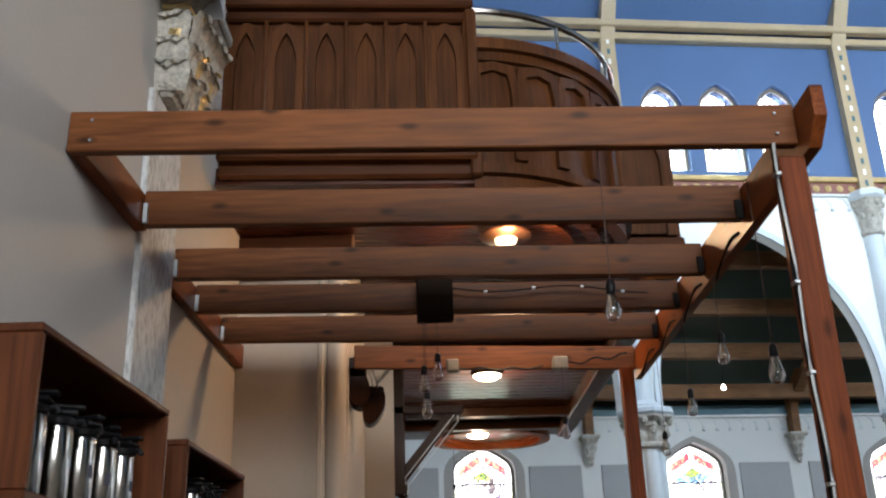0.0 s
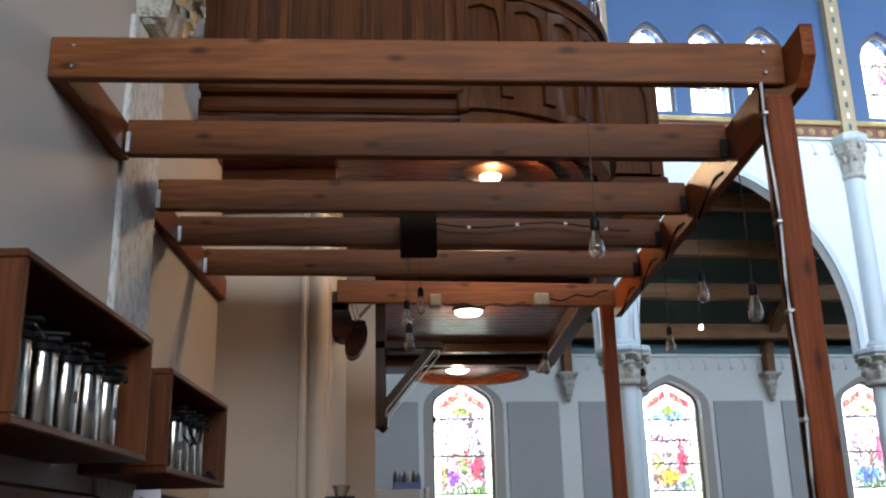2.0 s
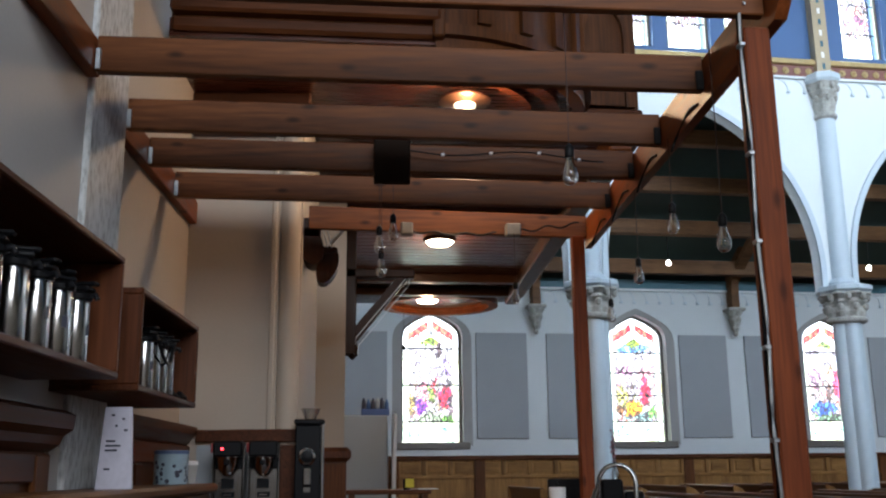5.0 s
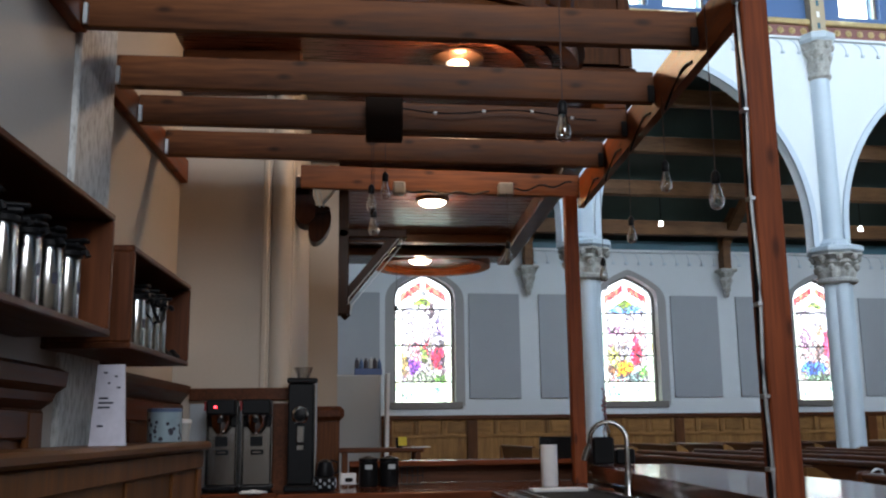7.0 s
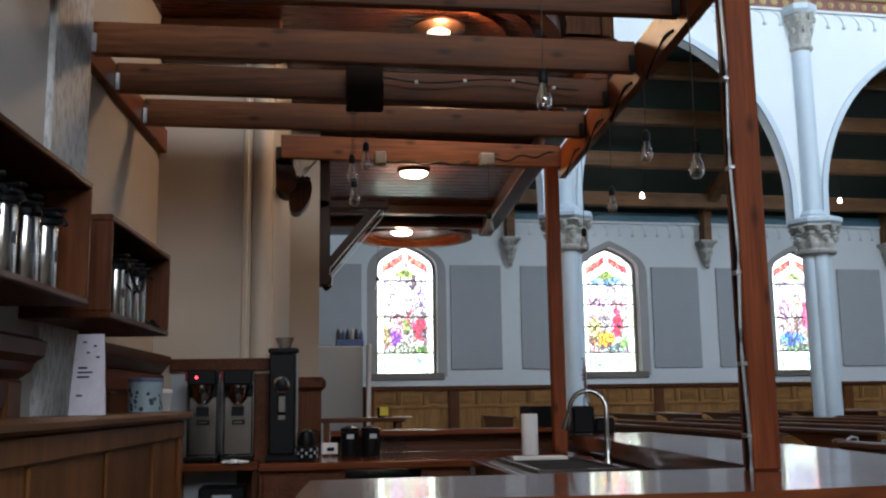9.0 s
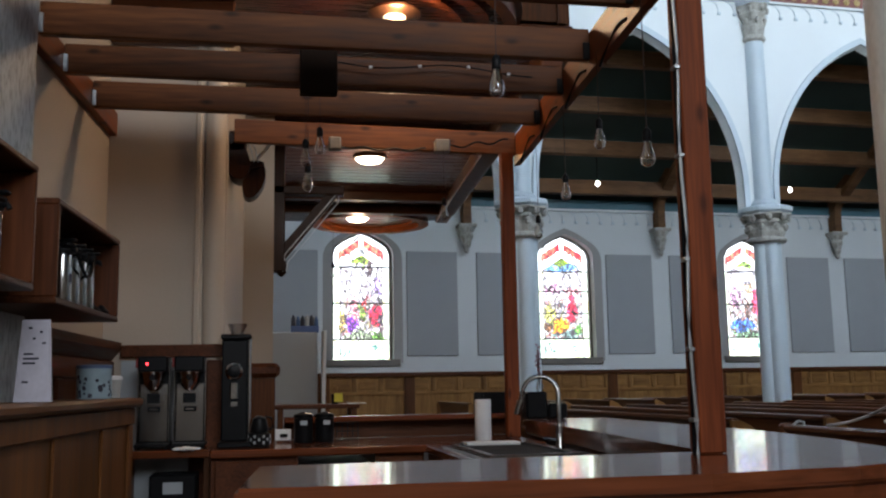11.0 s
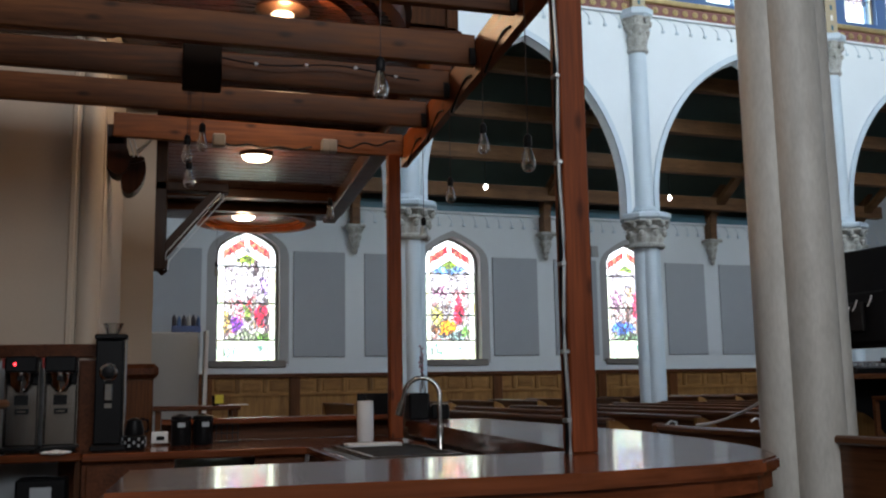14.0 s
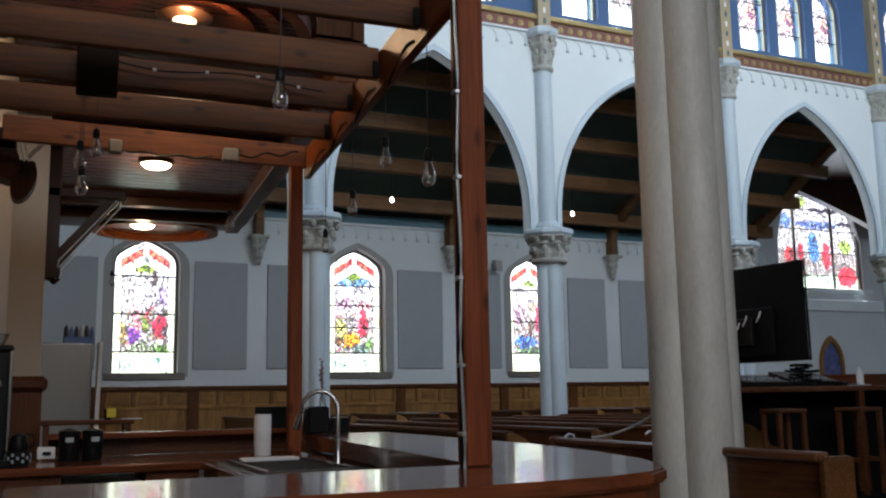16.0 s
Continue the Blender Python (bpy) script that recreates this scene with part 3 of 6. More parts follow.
# acoustic panels
first = None
for n in range(-1, 4):
    for d in (1.02, 2.71):
        if W0 + n * BAY + d > 17.5:
            continue
        m = CH @ pose(W0 + n * BAY + d + 0.61, WW - 0.003, 1.97)
        if first is None:
            first = tagged(obj("acoustic_panel", box(-0.61, 0.61, -0.05, 0, 0, 2.44, 0.012), M_PANEL), "tall grey fabric acoustic panel hung on the wall", "acoustic panel", "acoustic panels")
            first.matrix_basis = m
        else:
            copy_thing(first, m)

# painted cornice: teal line, white cap, small interlaced arches in relief
co = structure("cornice", box(-3.5, 19, WW - 0.07, WW - 0.003, 5.47, 5.52), M_WHITE, "white cornice with a teal line over the aisle wall", "cornice", CH)
part("teal_line", box(-3.5, 19, WW - 0.09, WW - 0.003, 5.52, 5.74), M_TEAL, co)


def hook(bm, u, w, z, size, side=1):
    """One raised curl of a scalloped frieze with a small knob at its end."""
    pts = [(u + side * size * 0.62 * math.sin(a) - side * size * 0.3, w, z + size * 0.75 * math.cos(a) - size * 0.75) for a in [i * math.pi / 10 for i in range(6)]]
    tube(pts, size * 0.024, 5, bm)
    box(pts[-1][0] - size * 0.10, pts[-1][0] + size * 0.10, w - size * 0.08, w + size * 0.05, pts[-1][2] - size * 0.13, pts[-1][2], 0, bm)


bm = bmesh.new()
for i in range(74):
    hook(bm, -2.9 + i * 0.325, WW - 0.02, 5.48, 0.36)
part("scalloped_frieze", bm, M_SHAFT, co)["kind"] = "stuff"

# corbels and curved braces of the aisle roof
AR = lambda w: 5.7 + (WW - w) / (WW - AW) * 3.2   # underside of the aisle roof


def corbel():
    t = thing("roof_corbel", "carved stone corbel under a wooden roof brace", "corbel", group="aisle roof corbels")
    part("abacus", box(-0.22, 0.22, -0.36, 0, 4.98, 5.06, 0.015), M_STONE, t)
    part("carved_body", lathe([(0.02, -0.62), (0.06, -0.56), (0.05, -0.5), (0.10, -0.42), (0.09, -0.36), (0.15, -0.2), (0.13, -0.12), (0.19, -0.03), (0.19, 0)], 14, (0, -0.17, 4.98), None, 5, 0.12), M_STONE, t, "grey carved leafwork")
    part("upright", box(-0.10, 0.10, -0.30, -0.003, 5.06, 6.0, 0.01), M_BEAM_AISLE, t)
    line = [(-0.02, 5.2)]
    for i in range(9):
        a = i / 8 * math.pi / 2
        line.append((-0.28 - 2.6 * (1 - math.cos(a)), 5.25 + 2.0 * math.sin(a)))
    line += [(-2.9, 7.48), (-2.6, 7.5)]
    for i in range(8, -1, -1):
        a = i / 8 * math.pi / 2
        line.append((-0.10 - 2.5 * (1 - math.cos(a)), 5.45 + 2.05 * math.sin(a)))
    part("curved_brace", prism(line, "x", -0.09, 0.09), M_BEAM_AISLE, t)
    return t


cb = corbel()
cb.matrix_basis = CH @ pose(COL0 + 0.2, WW, 0)
for n in (-1, 1, 2, 3):
    copy_thing(cb, CH @ pose(COL0 + 0.2 + n * BAY, WW, 0))

roof = bmesh.new()
prism([(WW + 0.4, AR(WW) + 0.05), (AW + 0.165, AR(AW) + 0.05), (AW + 0.165, AR(AW) + 0.3), (WW + 0.4, AR(WW) + 0.3)], "x", -6, 19.6, roof)
structure("ceiling_aisle", roof, M_GREEN, "dark green boarded aisle ceiling", "ceiling", CH)
first = None
for i in range(5):
    w = WW - 0.55 - i * 1.12
    if first is None:
        first = tagged(obj("roof_purlin", box(-6, 19.6, -0.11, 0.11, -0.24, 0.10, 0.012), M_BEAM_AISLE), "brown wooden purlin under the dark aisle ceiling", "roof beam", "aisle roof beams")
        first.matrix_basis = CH @ pose(0, w, AR(w))
    else:
        copy_thing(first, CH @ pose(0, w, AR(w)))
first = None
for n in range(-1, 4):
    if first is None:
        bm = prism([(WW, AR(WW) - 0.20), (AW + 0.35, AR(AW) - 0.20), (AW + 0.35, AR(AW) - 0.05), (WW, AR(WW) - 0.05)], "x", -0.12, 0.12)
        first = tagged(obj("roof_rafter", bm, M_BEAM_AISLE), "brown sloping rafter of the aisle roof", "roof beam", "aisle rafters")
        first.matrix_basis = CH @ pose(COL0 + 0.2 + n * BAY, 0, 0)
    else:
        copy_thing(first, CH @ pose(COL0 + 0.2 + n * BAY, 0, 0))

# the arcade: pointed arches, then columns before it
bm = bmesh.new()
for n in range(-1, 4):
    uc, um = COL0 + (n + 0.5) * BAY - 0.13, COL0 + (n + 0.5) * BAY - 0.1
    holed_wall(um - BAY / 2, um + BAY / 2, 4.55, 9.1, arch(uc, 2.13, 4.55, 4.95, 8.12, 16), arch(uc, 2.06, 4.55, 4.95, 8.05, 16), AW, AW + 0.16, bm)
# the arches stand open below their springing
for f in [f for f in bm.faces if max(v.co.z for v in f.verts) < 4.551]:
    bm.faces.remove(f)
arc = structure("wall_arcade", bm, M_WHITE, "white plastered nave arcade with tall pointed arches", "arcade", CH)
for n in range(-1, 4):
    uc = COL0 + (n + 0.5) * BAY - 0.13
    part("arch_moulding", ring_strip(arch(uc, 2.22, 4.58, 4.95, 8.24, 16), arch(uc, 2.11, 4.58, 4.95, 8.11, 16), AW - 0.05, AW - 0.002), M_SHAFT, arc)


def column(z_cap=4.56):
    """A clustered pier with a leafy capital, a slim wall shaft above it and a second capital under the roof rib."""
    t = thing("arcade_column", "pale blue clustered column with carved capitals", "column", group="arcade columns")
    for a in range(4):
        dx, dy = 0.13 * math.cos(a * math.pi / 2), 0.13 * math.sin(a * math.pi / 2)
        part("shaft", lathe([(0.155, 0.35), (0.15, 3.95)], 18, (dx, dy, 0)), M_SHAFT, t, smooth=True)
    part("base", lathe([(0.48, 0), (0.48, 0.2), (0.40, 0.28), (0.36, 0.36)], 8), M_SHAFT, t)
    part("neck_ring", lathe([(0.34, 3.90), (0.37, 3.93), (0.37, 3.97), (0.34, 4.0)], 20), M_STONE, t, smooth=True)
    bm = lathe([(0.30, 4.0), (0.33, 4.1), (0.31, 4.2), (0.38, 4.28), (0.34, 4.34), (0.46, 4.42), (0.44, 4.46)], 40, (0, 0, 0), None, 8, 0.10)
    for i in range(16):
        a = math.tau * i / 16
        r = 0.40 if i % 2 else 0.36
        z = 4.36 if i % 2 else 4.18
        lathe([(0.015, -0.07), (0.06, -0.03), (0.07, 0.03), (0.03, 0.08)], 6, (r * math.cos(a), r * math.sin(a), z), bm)
    part("carved_capital", bm, M_STONE, t, "grey stone leaf capital")["kind"] = "stuff"
    part("abacus", lathe([(0.46, 4.46), (0.52, 4.50), (0.52, 4.57), (0.48, 4.60)], 8), M_SHAFT, t)
    part("wall_shaft", lathe([(0.19, 4.6), (0.185, 7.98)], 18, (0, 0.02, 0)), M_SHAFT, t, smooth=True)
    part("wall_shaft_base", lathe([(0.27, 4.60), (0.27, 4.68), (0.21, 4.76)], 16, (0, 0.02, 0)), M_SHAFT, t)
    part("upper_ring", lathe([(0.19, 7.96), (0.225, 8.0), (0.225, 8.04), (0.2, 8.08)], 18), M_STONE, t, smooth=True)
    bm = lathe([(0.19, 8.08), (0.22, 8.25), (0.20, 8.38), (0.27, 8.52), (0.25, 8.58), (0.31, 8.70)], 32, (0, 0, 0), None, 6, 0.10)
    for i in range(14):
        a = math.tau * i / 14
        r, z = (0.28, 8.60) if i % 2 else (0.24, 8.36)
        lathe([(0.012, -0.07), (0.045, -0.02), (0.05, 0.03), (0.02, 0.07)], 6, (r * math.cos(a), r * math.sin(a), z), bm)
    part("upper_capital", bm, M_STONE, t, "grey stone leaf capital")["kind"] = "stuff"
    part("upper_abacus", lathe([(0.30, 8.70), (0.36, 8.76), (0.36, 8.86), (0.31, 8.90)], 8), M_SHAFT, t)
    # rib of the nave roof rising from the capital
    part("roof_rib", prism([(-0.14, 8.9), (0.30, 8.9), (0.30, 12.3), (-0.9, 14.5), (-1.25, 14.3), (-0.14, 12.2)], "x", -0.15, 0.15), M_BEIGE, t, "beige painted roof rib")
    for i in range(14):
        part("dash", box(-0.03, 0.03, -0.148, -0.142, 9.0 + i * 0.24, 9.12 + i * 0.24), M_PAPER if i % 2 else M_TEAL, t)
    return t


col = column()
col.matrix_basis = CH @ pose(COL0 - 0.1, AW - 0.05, 0)
for n in (1, 2, 3):
    copy_thing(col, CH @ pose(COL0 - 0.1 + n * BAY, AW - 0.05, 0))

# frieze with gilt rosettes, scallops below it
fr = structure("frieze", box(-6, 21.5, AW - 0.06, AW - 0.003, 8.86, 9.10), M_MAROON, "maroon frieze with gilt rosettes under the clerestory", "frieze", CH)
part("gilt_cornice", box(-6, 21.5, AW - 0.14, AW - 0.003, 9.10, 9.22, 0.02), M_GOLD, fr)
part("white_fillet", box(-6, 21.5, AW - 0.08, AW - 0.003, 8.82, 8.86), M_WHITE, fr)
rose = bmesh.new()
for i in range(8):
    a = math.tau * i / 8
    lathe([(0.012, 0), (0.028, 0.01), (0.02, 0.022)], 6, (0.05 * math.cos(a), 0.05 * math.sin(a), 0), rose)
lathe([(0.03, 0), (0.03, 0.02), (0.012, 0.035)], 8, (0, 0, 0), rose)
bmesh.ops.rotate(rose, verts=rose.verts, cent=(0, 0, 0), matrix=Matrix.Rotation(math.pi / 2, 3, "X"))
first = part("rosette", rose, M_GOLD, fr)
first.location = (-1.0, AW - 0.062, 8.98)
for i in range(1, 88):
    o = first.copy()
    scene.collection.objects.link(o)
    o.location = (-1.0 + i * 0.245, AW - 0.062, 8.98)
bm = bmesh.new()
for i in range(66):
    hook(bm, -2.0 + i * 0.345, AW - 0.02, 8.80, 0.32)
part("scalloped_frieze", bm, M_SHAFT, fr)["kind"] = "stuff"

# clerestory: three pointed lights to a bay
bm = bmesh.new()
for n in range(-1, 4):
    for k in (-1, 0, 1):
        uc = COL0 + (n + 0.5) * BAY - 0.33 + k * 1.215
        lo = COL0 + n * BAY - 0.1 if k == -1 else uc - 0.6075
        hi = COL0 + (n + 1) * BAY - 0.1 if k == 1 else uc + 0.6075
        holed_wall(lo, hi, 9.1, 12.3, arch(uc, 0.46, 9.36, 10.7, 11.36), arch(uc, 0.40, 9.40, 10.7, 11.28), AW, AW + 0.35, bm)
structure("wall_clerestory", bm, M_BLUE, "deep blue painted clerestory wall", "wall", CH)
CL = stained("clerestory_glass", 9, FIG_L, False, 0.30)
first = None
for n in range(0, 4):
    for k in (-1, 0, 1):
        m = CH @ pose(COL0 + (n + 0.5) * BAY - 0.33 + k * 1.215, AW, 0)
        if first is None:
            first = tagged(new("clerestory_window"), "narrow pointed clerestory light of pale stained glass", "window", "clerestory windows", "structure")
            first.matrix_basis = m
            part("window_frame", ring_strip(arch(0, 0.46, 9.37, 10.7, 11.35), arch(0, 0.39, 9.43, 10.7, 11.26), 0.10, 0.17), M_FRAME, first)
            bm = bmesh.new()
            bm.faces.new([bm.verts.new((u, 0.15, z)) for u, z in arch(0, 0.42, 0, 1.3, 1.93)])
            part("pane", bm, CL, first).location.z = 9.38
            for z in (9.95, 10.6):
                part("glazing_bar", box(-0.40, 0.40, 0.13, 0.148, z - 0.01, z + 0.01), M_BLACK_IRON, first)
        else:
            copy_thing(first, m)

# nave ceiling: blue boards between beige timbers
structure("ceiling_nave", prism([(AW + 0.3, 12.3), (8, 18.3), (2, 12.3), (2, 12.55), (8, 18.55), (AW + 0.3, 12.55)], "x", -3.5, 34), M_BLUE, "blue boarded nave ceiling", "ceiling", CH)
for z, w, h in ((12.25, AW - 0.10, 0.16), (12.45, AW - 0.28, 0.16), (13.4, AW - 1.25, 0.14), (14.6, AW - 2.45, 0.14)):
    ob = tagged(obj("roof_timber", box(-3.5, 34, -0.10, 0.10, 0, h, 0.02), M_BEIGE), "beige painted horizontal roof timber", "roof beam", "nave roof timbers")
    ob.matrix_basis = CH @ pose(0, w, z)

# closing walls: far transept, east end; near arcade top and south aisle are unseen additions
TW = 25.0
structure("wall_transept", holed_wall(19.2, 34, 0, 12, [(25.6, 5.2), (25.6, 7.0), (26.0, 8.4), (27.0, 9.1), (28.5, 9.1), (29.6, 8.4), (30.0, 7.0), (30.0, 5.2)],
          [(25.6, 5.2), (25.6, 7.0), (26.0, 8.4), (27.0, 9.1), (28.5, 9.1), (29.6, 8.4), (30.0, 7.0), (30.0, 5.2)], TW - 0.5, TW - 0.2), M_WALL, "white transept wall with a large window", "wall", CH)
structure("ceiling_transept", box(19.61, 34, AW + 0.36, TW - 0.1, 9.20, 9.24), M_DEEP, "dark boarded transept ceiling", "ceiling", CH)
structure("wall_east", box(34, 34.3, -7.5, 30, 0, 19), M_WALL, "plain white end wall", "wall", CH)
structure("wall_aisle_end", box(19.12, 19.4, WW + 0.43, TW - 0.5, 0, 9), M_WALL, "plain white return wall of the transept", "wall", CH)
bm = bmesh.new()
for n in range(-1, 6):
    uc = 2.35 + (n + 0.5) * BAY
    holed_wall(uc - BAY / 2, uc + BAY / 2, 4.55, 12.3, arch(uc, 2.05, 4.55, 4.75, 8.3, 8), arch(uc, 2.05, 4.55, 4.75, 8.3, 8), 1.75, 2.2, bm) if n < 0 or n > 3 else None
    if 0 <= n <= 3:
        holed_wall(uc - BAY / 2, uc + BAY / 2, 4.55, 9.1, arch(uc, 2.05, 4.55, 4.75, 8.3, 8), arch(uc, 2.05, 4.55, 4.75, 8.3, 8), 1.75, 2.2, bm)
        box(uc - BAY / 2, uc - BAY / 2 + 0.3, 1.75, 2.2, 9.1, 11.6, 0, bm)
        box(uc - BAY / 2, uc + BAY / 2, 1.75, 2.2, 11.6, 12.3, 0, bm)
for f in [f for f in bm.faces if max(v.co.z for v in f.verts) < 4.551]:
    bm.faces.remove(f)
structure("wall_near_arcade", bm, M_WHITE, "white plastered near arcade", "wall", CH)
structure("wall_south", box(-4, 34, -7.5, -7.2, 0, 8), M_TAN, "unseen plain tan wall added to close the south aisle", "wall", CH)
structure("ceiling_south_aisle", box(-4, 34, -7.5, 1.75, 8.6, 8.8), M_GREEN, "unseen dark boarded ceiling added over the near aisle", "ceiling", CH)

for name, x0, x1, w, z0, z1 in (("backdrop_north", -4, 19, 21.6, -0.5, 8), ("backdrop_clerestory", -4, 34, 16.5, 9.25, 13.5), ("backdrop_transept", 19.5, 34, 26.4, 0.5, 11)):
    bm = bmesh.new()
    bm.faces.new([bm.verts.new(p) for p in ((x0, w, z0), (x1, w, z0), (x1, w, z1), (x0, w, z1))])
    structure(name, bm, M_SKY if name == "backdrop_clerestory" else M_SKY_LOW, "bright hazy sky outside the windows", "backdrop", CH)


# ---- rear wall beside the bar ----
WM = NEAR @ WALL
REC = -0.08   # the wall past the pilaster lies back a little
STEP = 2.95   # where the wall steps forward behind the bar
structure("wall_rear", box(-0.5, 0, -7.0, 1.10, FL, 16), M_GREY, "grey plastered rear wall before the pilaster", "wall", WM)
structure("wall_rear_tan", box(-0.5, REC, 1.101, STEP + 0.3, FL, 16), M_TAN, "tan painted stretch of the rear wall", "wall", WM)
# the wall steps forward behind the bar and ends in a slim rounded shaft
structure("wall_step", box(REC + 0.001, 0.42, STEP, 4.1, FL, 3.6), M_TAN, "tan plastered wall that steps forward behind the bar", "wall", WM)
sh = structure("wall_corner_shaft", lathe([(0.062, FL), (0.062, 3.55)], 28, (0.508, STEP + 0.04, 0)), M_TAN_LIGHT, "slim rounded tan corner shaft of the wall", "wall shaft", WM, smooth=True)
part("fillet_strip", box(0.405, 0.44, STEP - 0.022, STEP - 0.001, FL, 3.55, 0.008), M_TAN_LIGHT, sh)
part("fillet_bead", lathe([(0.014, FL), (0.014, 3.55)], 12, (0.443, STEP + 0.002, 0)), M_TAN_LIGHT, sh, smooth=True)
structure("wall_step_side", box(0.421, 0.575, STEP + 0.045, 4.1, FL, 3.55), M_TAN_LIGHT, "light tan side of the stepped wall", "wall", WM)
# unseen filler, added to keep light from leaking through the gap
structure("wall_step_filler", box(-0.5, 0.40, 4.101, 4.99, FL, 3.55), M_TAN, "unseen tan filler that stops light behind the step", "wall", WM)
structure("wall_pier", box(-2.7, -1.345, 4.9, 5.35, FL, 3.55), M_TAN_LIGHT, "tan pier under the gallery", "wall")
structure("wall_rear_far", box(-3.4, -3.0, 4.7, 22, FL, 16), M_WALL, "pale grey rear wall under the gallery", "wall")

bm = box(REC + 0.001, 0.62, STEP - 0.07, STEP - 0.001, 3.25, 3.515, 0.01)
structure("step_beam", bm, M_DARK_X, "dark wooden beam over the stepped wall", "beam", WM)

# stone-painted pilaster with a gilded capital
pil = thing("wall_pilaster", "grey veined stone pilaster with a gilded carved capital", "pilaster", WALL)
part("shaft", box(-0.09, 0.022, 0.83, 1.265, FL, 3.36, 0.008), M_GRANITE, pil)
rnd = random.Random(4)
bm = box(0.001, 0.085, 0.90, 1.30, 3.361, 3.77, 0.02)


def leaf(bm, p, size, lean, turn):
    """A curled acanthus leaf: a tapering tongue whose tip rolls forward."""
    spine = [(0, 0.0), (0.12, 0.32), (0.16, 0.62), (0.34, 0.86), (0.52, 0.80), (0.50, 0.68)]
    wide = (0.20, 0.30, 0.34, 0.30, 0.18, 0.05)
    rows = []
    for (o, z), w in zip(spine, wide):
        row = []
        for k in (-1, -0.45, 0, 0.45, 1):
            v = Matrix.Rotation(turn, 3, "Z") @ Vector((o * lean + 0.10 * (1 - k * k) * 0.6, k * w, 0)) * size
            row.append(bm.verts.new((p[0] + v.x, p[1] + v.y, p[2] + z * size)))
        rows.append(row)
    for a, b in zip(rows, rows[1:]):
        for k in range(4):
            bm.faces.new((a[k], a[k + 1], b[k + 1], b[k]))


for tier, (z, n, size) in enumerate(((3.37, 5, 0.15), (3.48, 6, 0.15), (3.60, 5, 0.17))):
    o = 0.05 + 0.02 * tier
    for i in range(n):
        leaf(bm, (o + 0.035, 0.93 + 0.34 * i / (n - 1), z + 0.01 * rnd.random()), size * (0.85 + 0.3 * rnd.random()), 0.9, 0.3 * (rnd.random() - 0.5))
    for i in range(3):
        leaf(bm, (0.02 + 0.035 * i, 0.90 - 0.004 * tier, z + 0.01 * rnd.random()), size * (0.8 + 0.3 * rnd.random()), 0.6, -math.pi / 2 + 0.4 * (rnd.random() - 0.5))
for i in range(240):
    z = 3.38 + 0.38 * rnd.random()
    k = 0.005 + 0.009 * rnd.random()
    p = (0.085 + 0.10 * (z - 3.36), 0.90 + 0.40 * rnd.random(), z) if i % 2 else (0.01 + 0.09 * rnd.random(), 0.892, z)
    lathe([(k * 0.3, -k), (k, -k * 0.3), (k * 0.9, k * 0.5), (k * 0.2, k)], 7, p, bm)
part("carved_capital", bm, M_CAPITAL, pil, "carved pale stone leaf capital")["kind"] = "stuff"
for y, z, k in ((0.93, 3.66, 0.05), (1.05, 3.52, 0.06), (1.24, 3.55, 0.06), (1.15, 3.40, 0.05)):
    bm = bmesh.new()
    leaf(bm, (0.115 + 0.06 * (z - 3.4), y, z), k * 2, 0.9, 0)
    part("gilt_leaf", bm, M_GOLD, pil, "gilded leaf")
for x, z in ((0.03, 3.64), (0.075, 3.58)):
    bm = bmesh.new()
    leaf(bm, (x, 0.885, z), 0.09, 0.5, -math.pi / 2)
    part("gilt_leaf", bm, M_GOLD, pil, "gilded leaf")
part("gilt_fillet", box(0.001, 0.125, 0.885, 1.315, 3.772, 3.80, 0.006), M_GOLD, pil)
part("abacus_cove", prism([(0.001, 3.802), (0.13, 3.802), (0.18, 3.86), (0.001, 3.86)], "y", 0.87, 1.33), M_CAPITAL, pil)
part("abacus", box(0.001, 0.20, 0.85, 1.35, 3.862, 3.92, 0.01), M_STONE, pil)

# wainscot on the rear wall and a panelled half wall with a ledge before it
wc = structure("wainscot_rear", box(0.002, 0.05, -4, 0.55, FL, 1.40), M_DARK, "dark panelled wainscot on the rear wall", "wainscot", WM)
part("cap_moulding", prism([(0.05, 1.36), (0.085, 1.385), (0.095, 1.41), (0.125, 1.43), (0.13, 1.475), (0.10, 1.49), (0.002, 1.50), (0.002, 1.402), (0.05, 1.402)], "y", -4, 0.58), M_BOX, wc)
for y in (-1.4, -0.75, -0.1, 0.48):
    part("stile", box(0.052, 0.075, y - 0.06, y + 0.06, 0.9, 1.355, 0.008), M_DARK, wc)
part("rail", box(0.0515, 0.07, -4, 0.55, 1.27, 1.358, 0.006), M_BOX, wc)
for y in (-1.08, -0.42, 0.19):
    part("raised_panel", box(0.052, 0.064, y - 0.23, y + 0.23, 0.95, 1.24, 0.01), M_BOX, wc)
wc2 = structure("wainscot_back", box(REC + 0.002, REC + 0.05, 1.266, STEP - 0.001, FL, 1.46), M_DARK, "dark panelled wainscot beside the coffee machines", "wainscot", WM)
part("cap_moulding", prism([(REC + 0.051, 1.44), (REC + 0.075, 1.47), (REC + 0.10, 1.50), (REC + 0.105, 1.54), (REC + 0.002, 1.55), (REC + 0.002, 1.461), (REC + 0.051, 1.461)], "y", 1.266, STEP - 0.001), M_BOX, wc2)
part("rail", box(REC + 0.051, REC + 0.068, 1.266, STEP - 0.001, 1.34, 1.438, 0.006), M_BOX, wc2)
for y in (1.35, 1.9, 2.4, 2.88):
    part("stile", box(REC + 0.0505, REC + 0.072, y - 0.06, y + 0.06, 0.9, 1.338, 0.008), M_BOX, wc2)
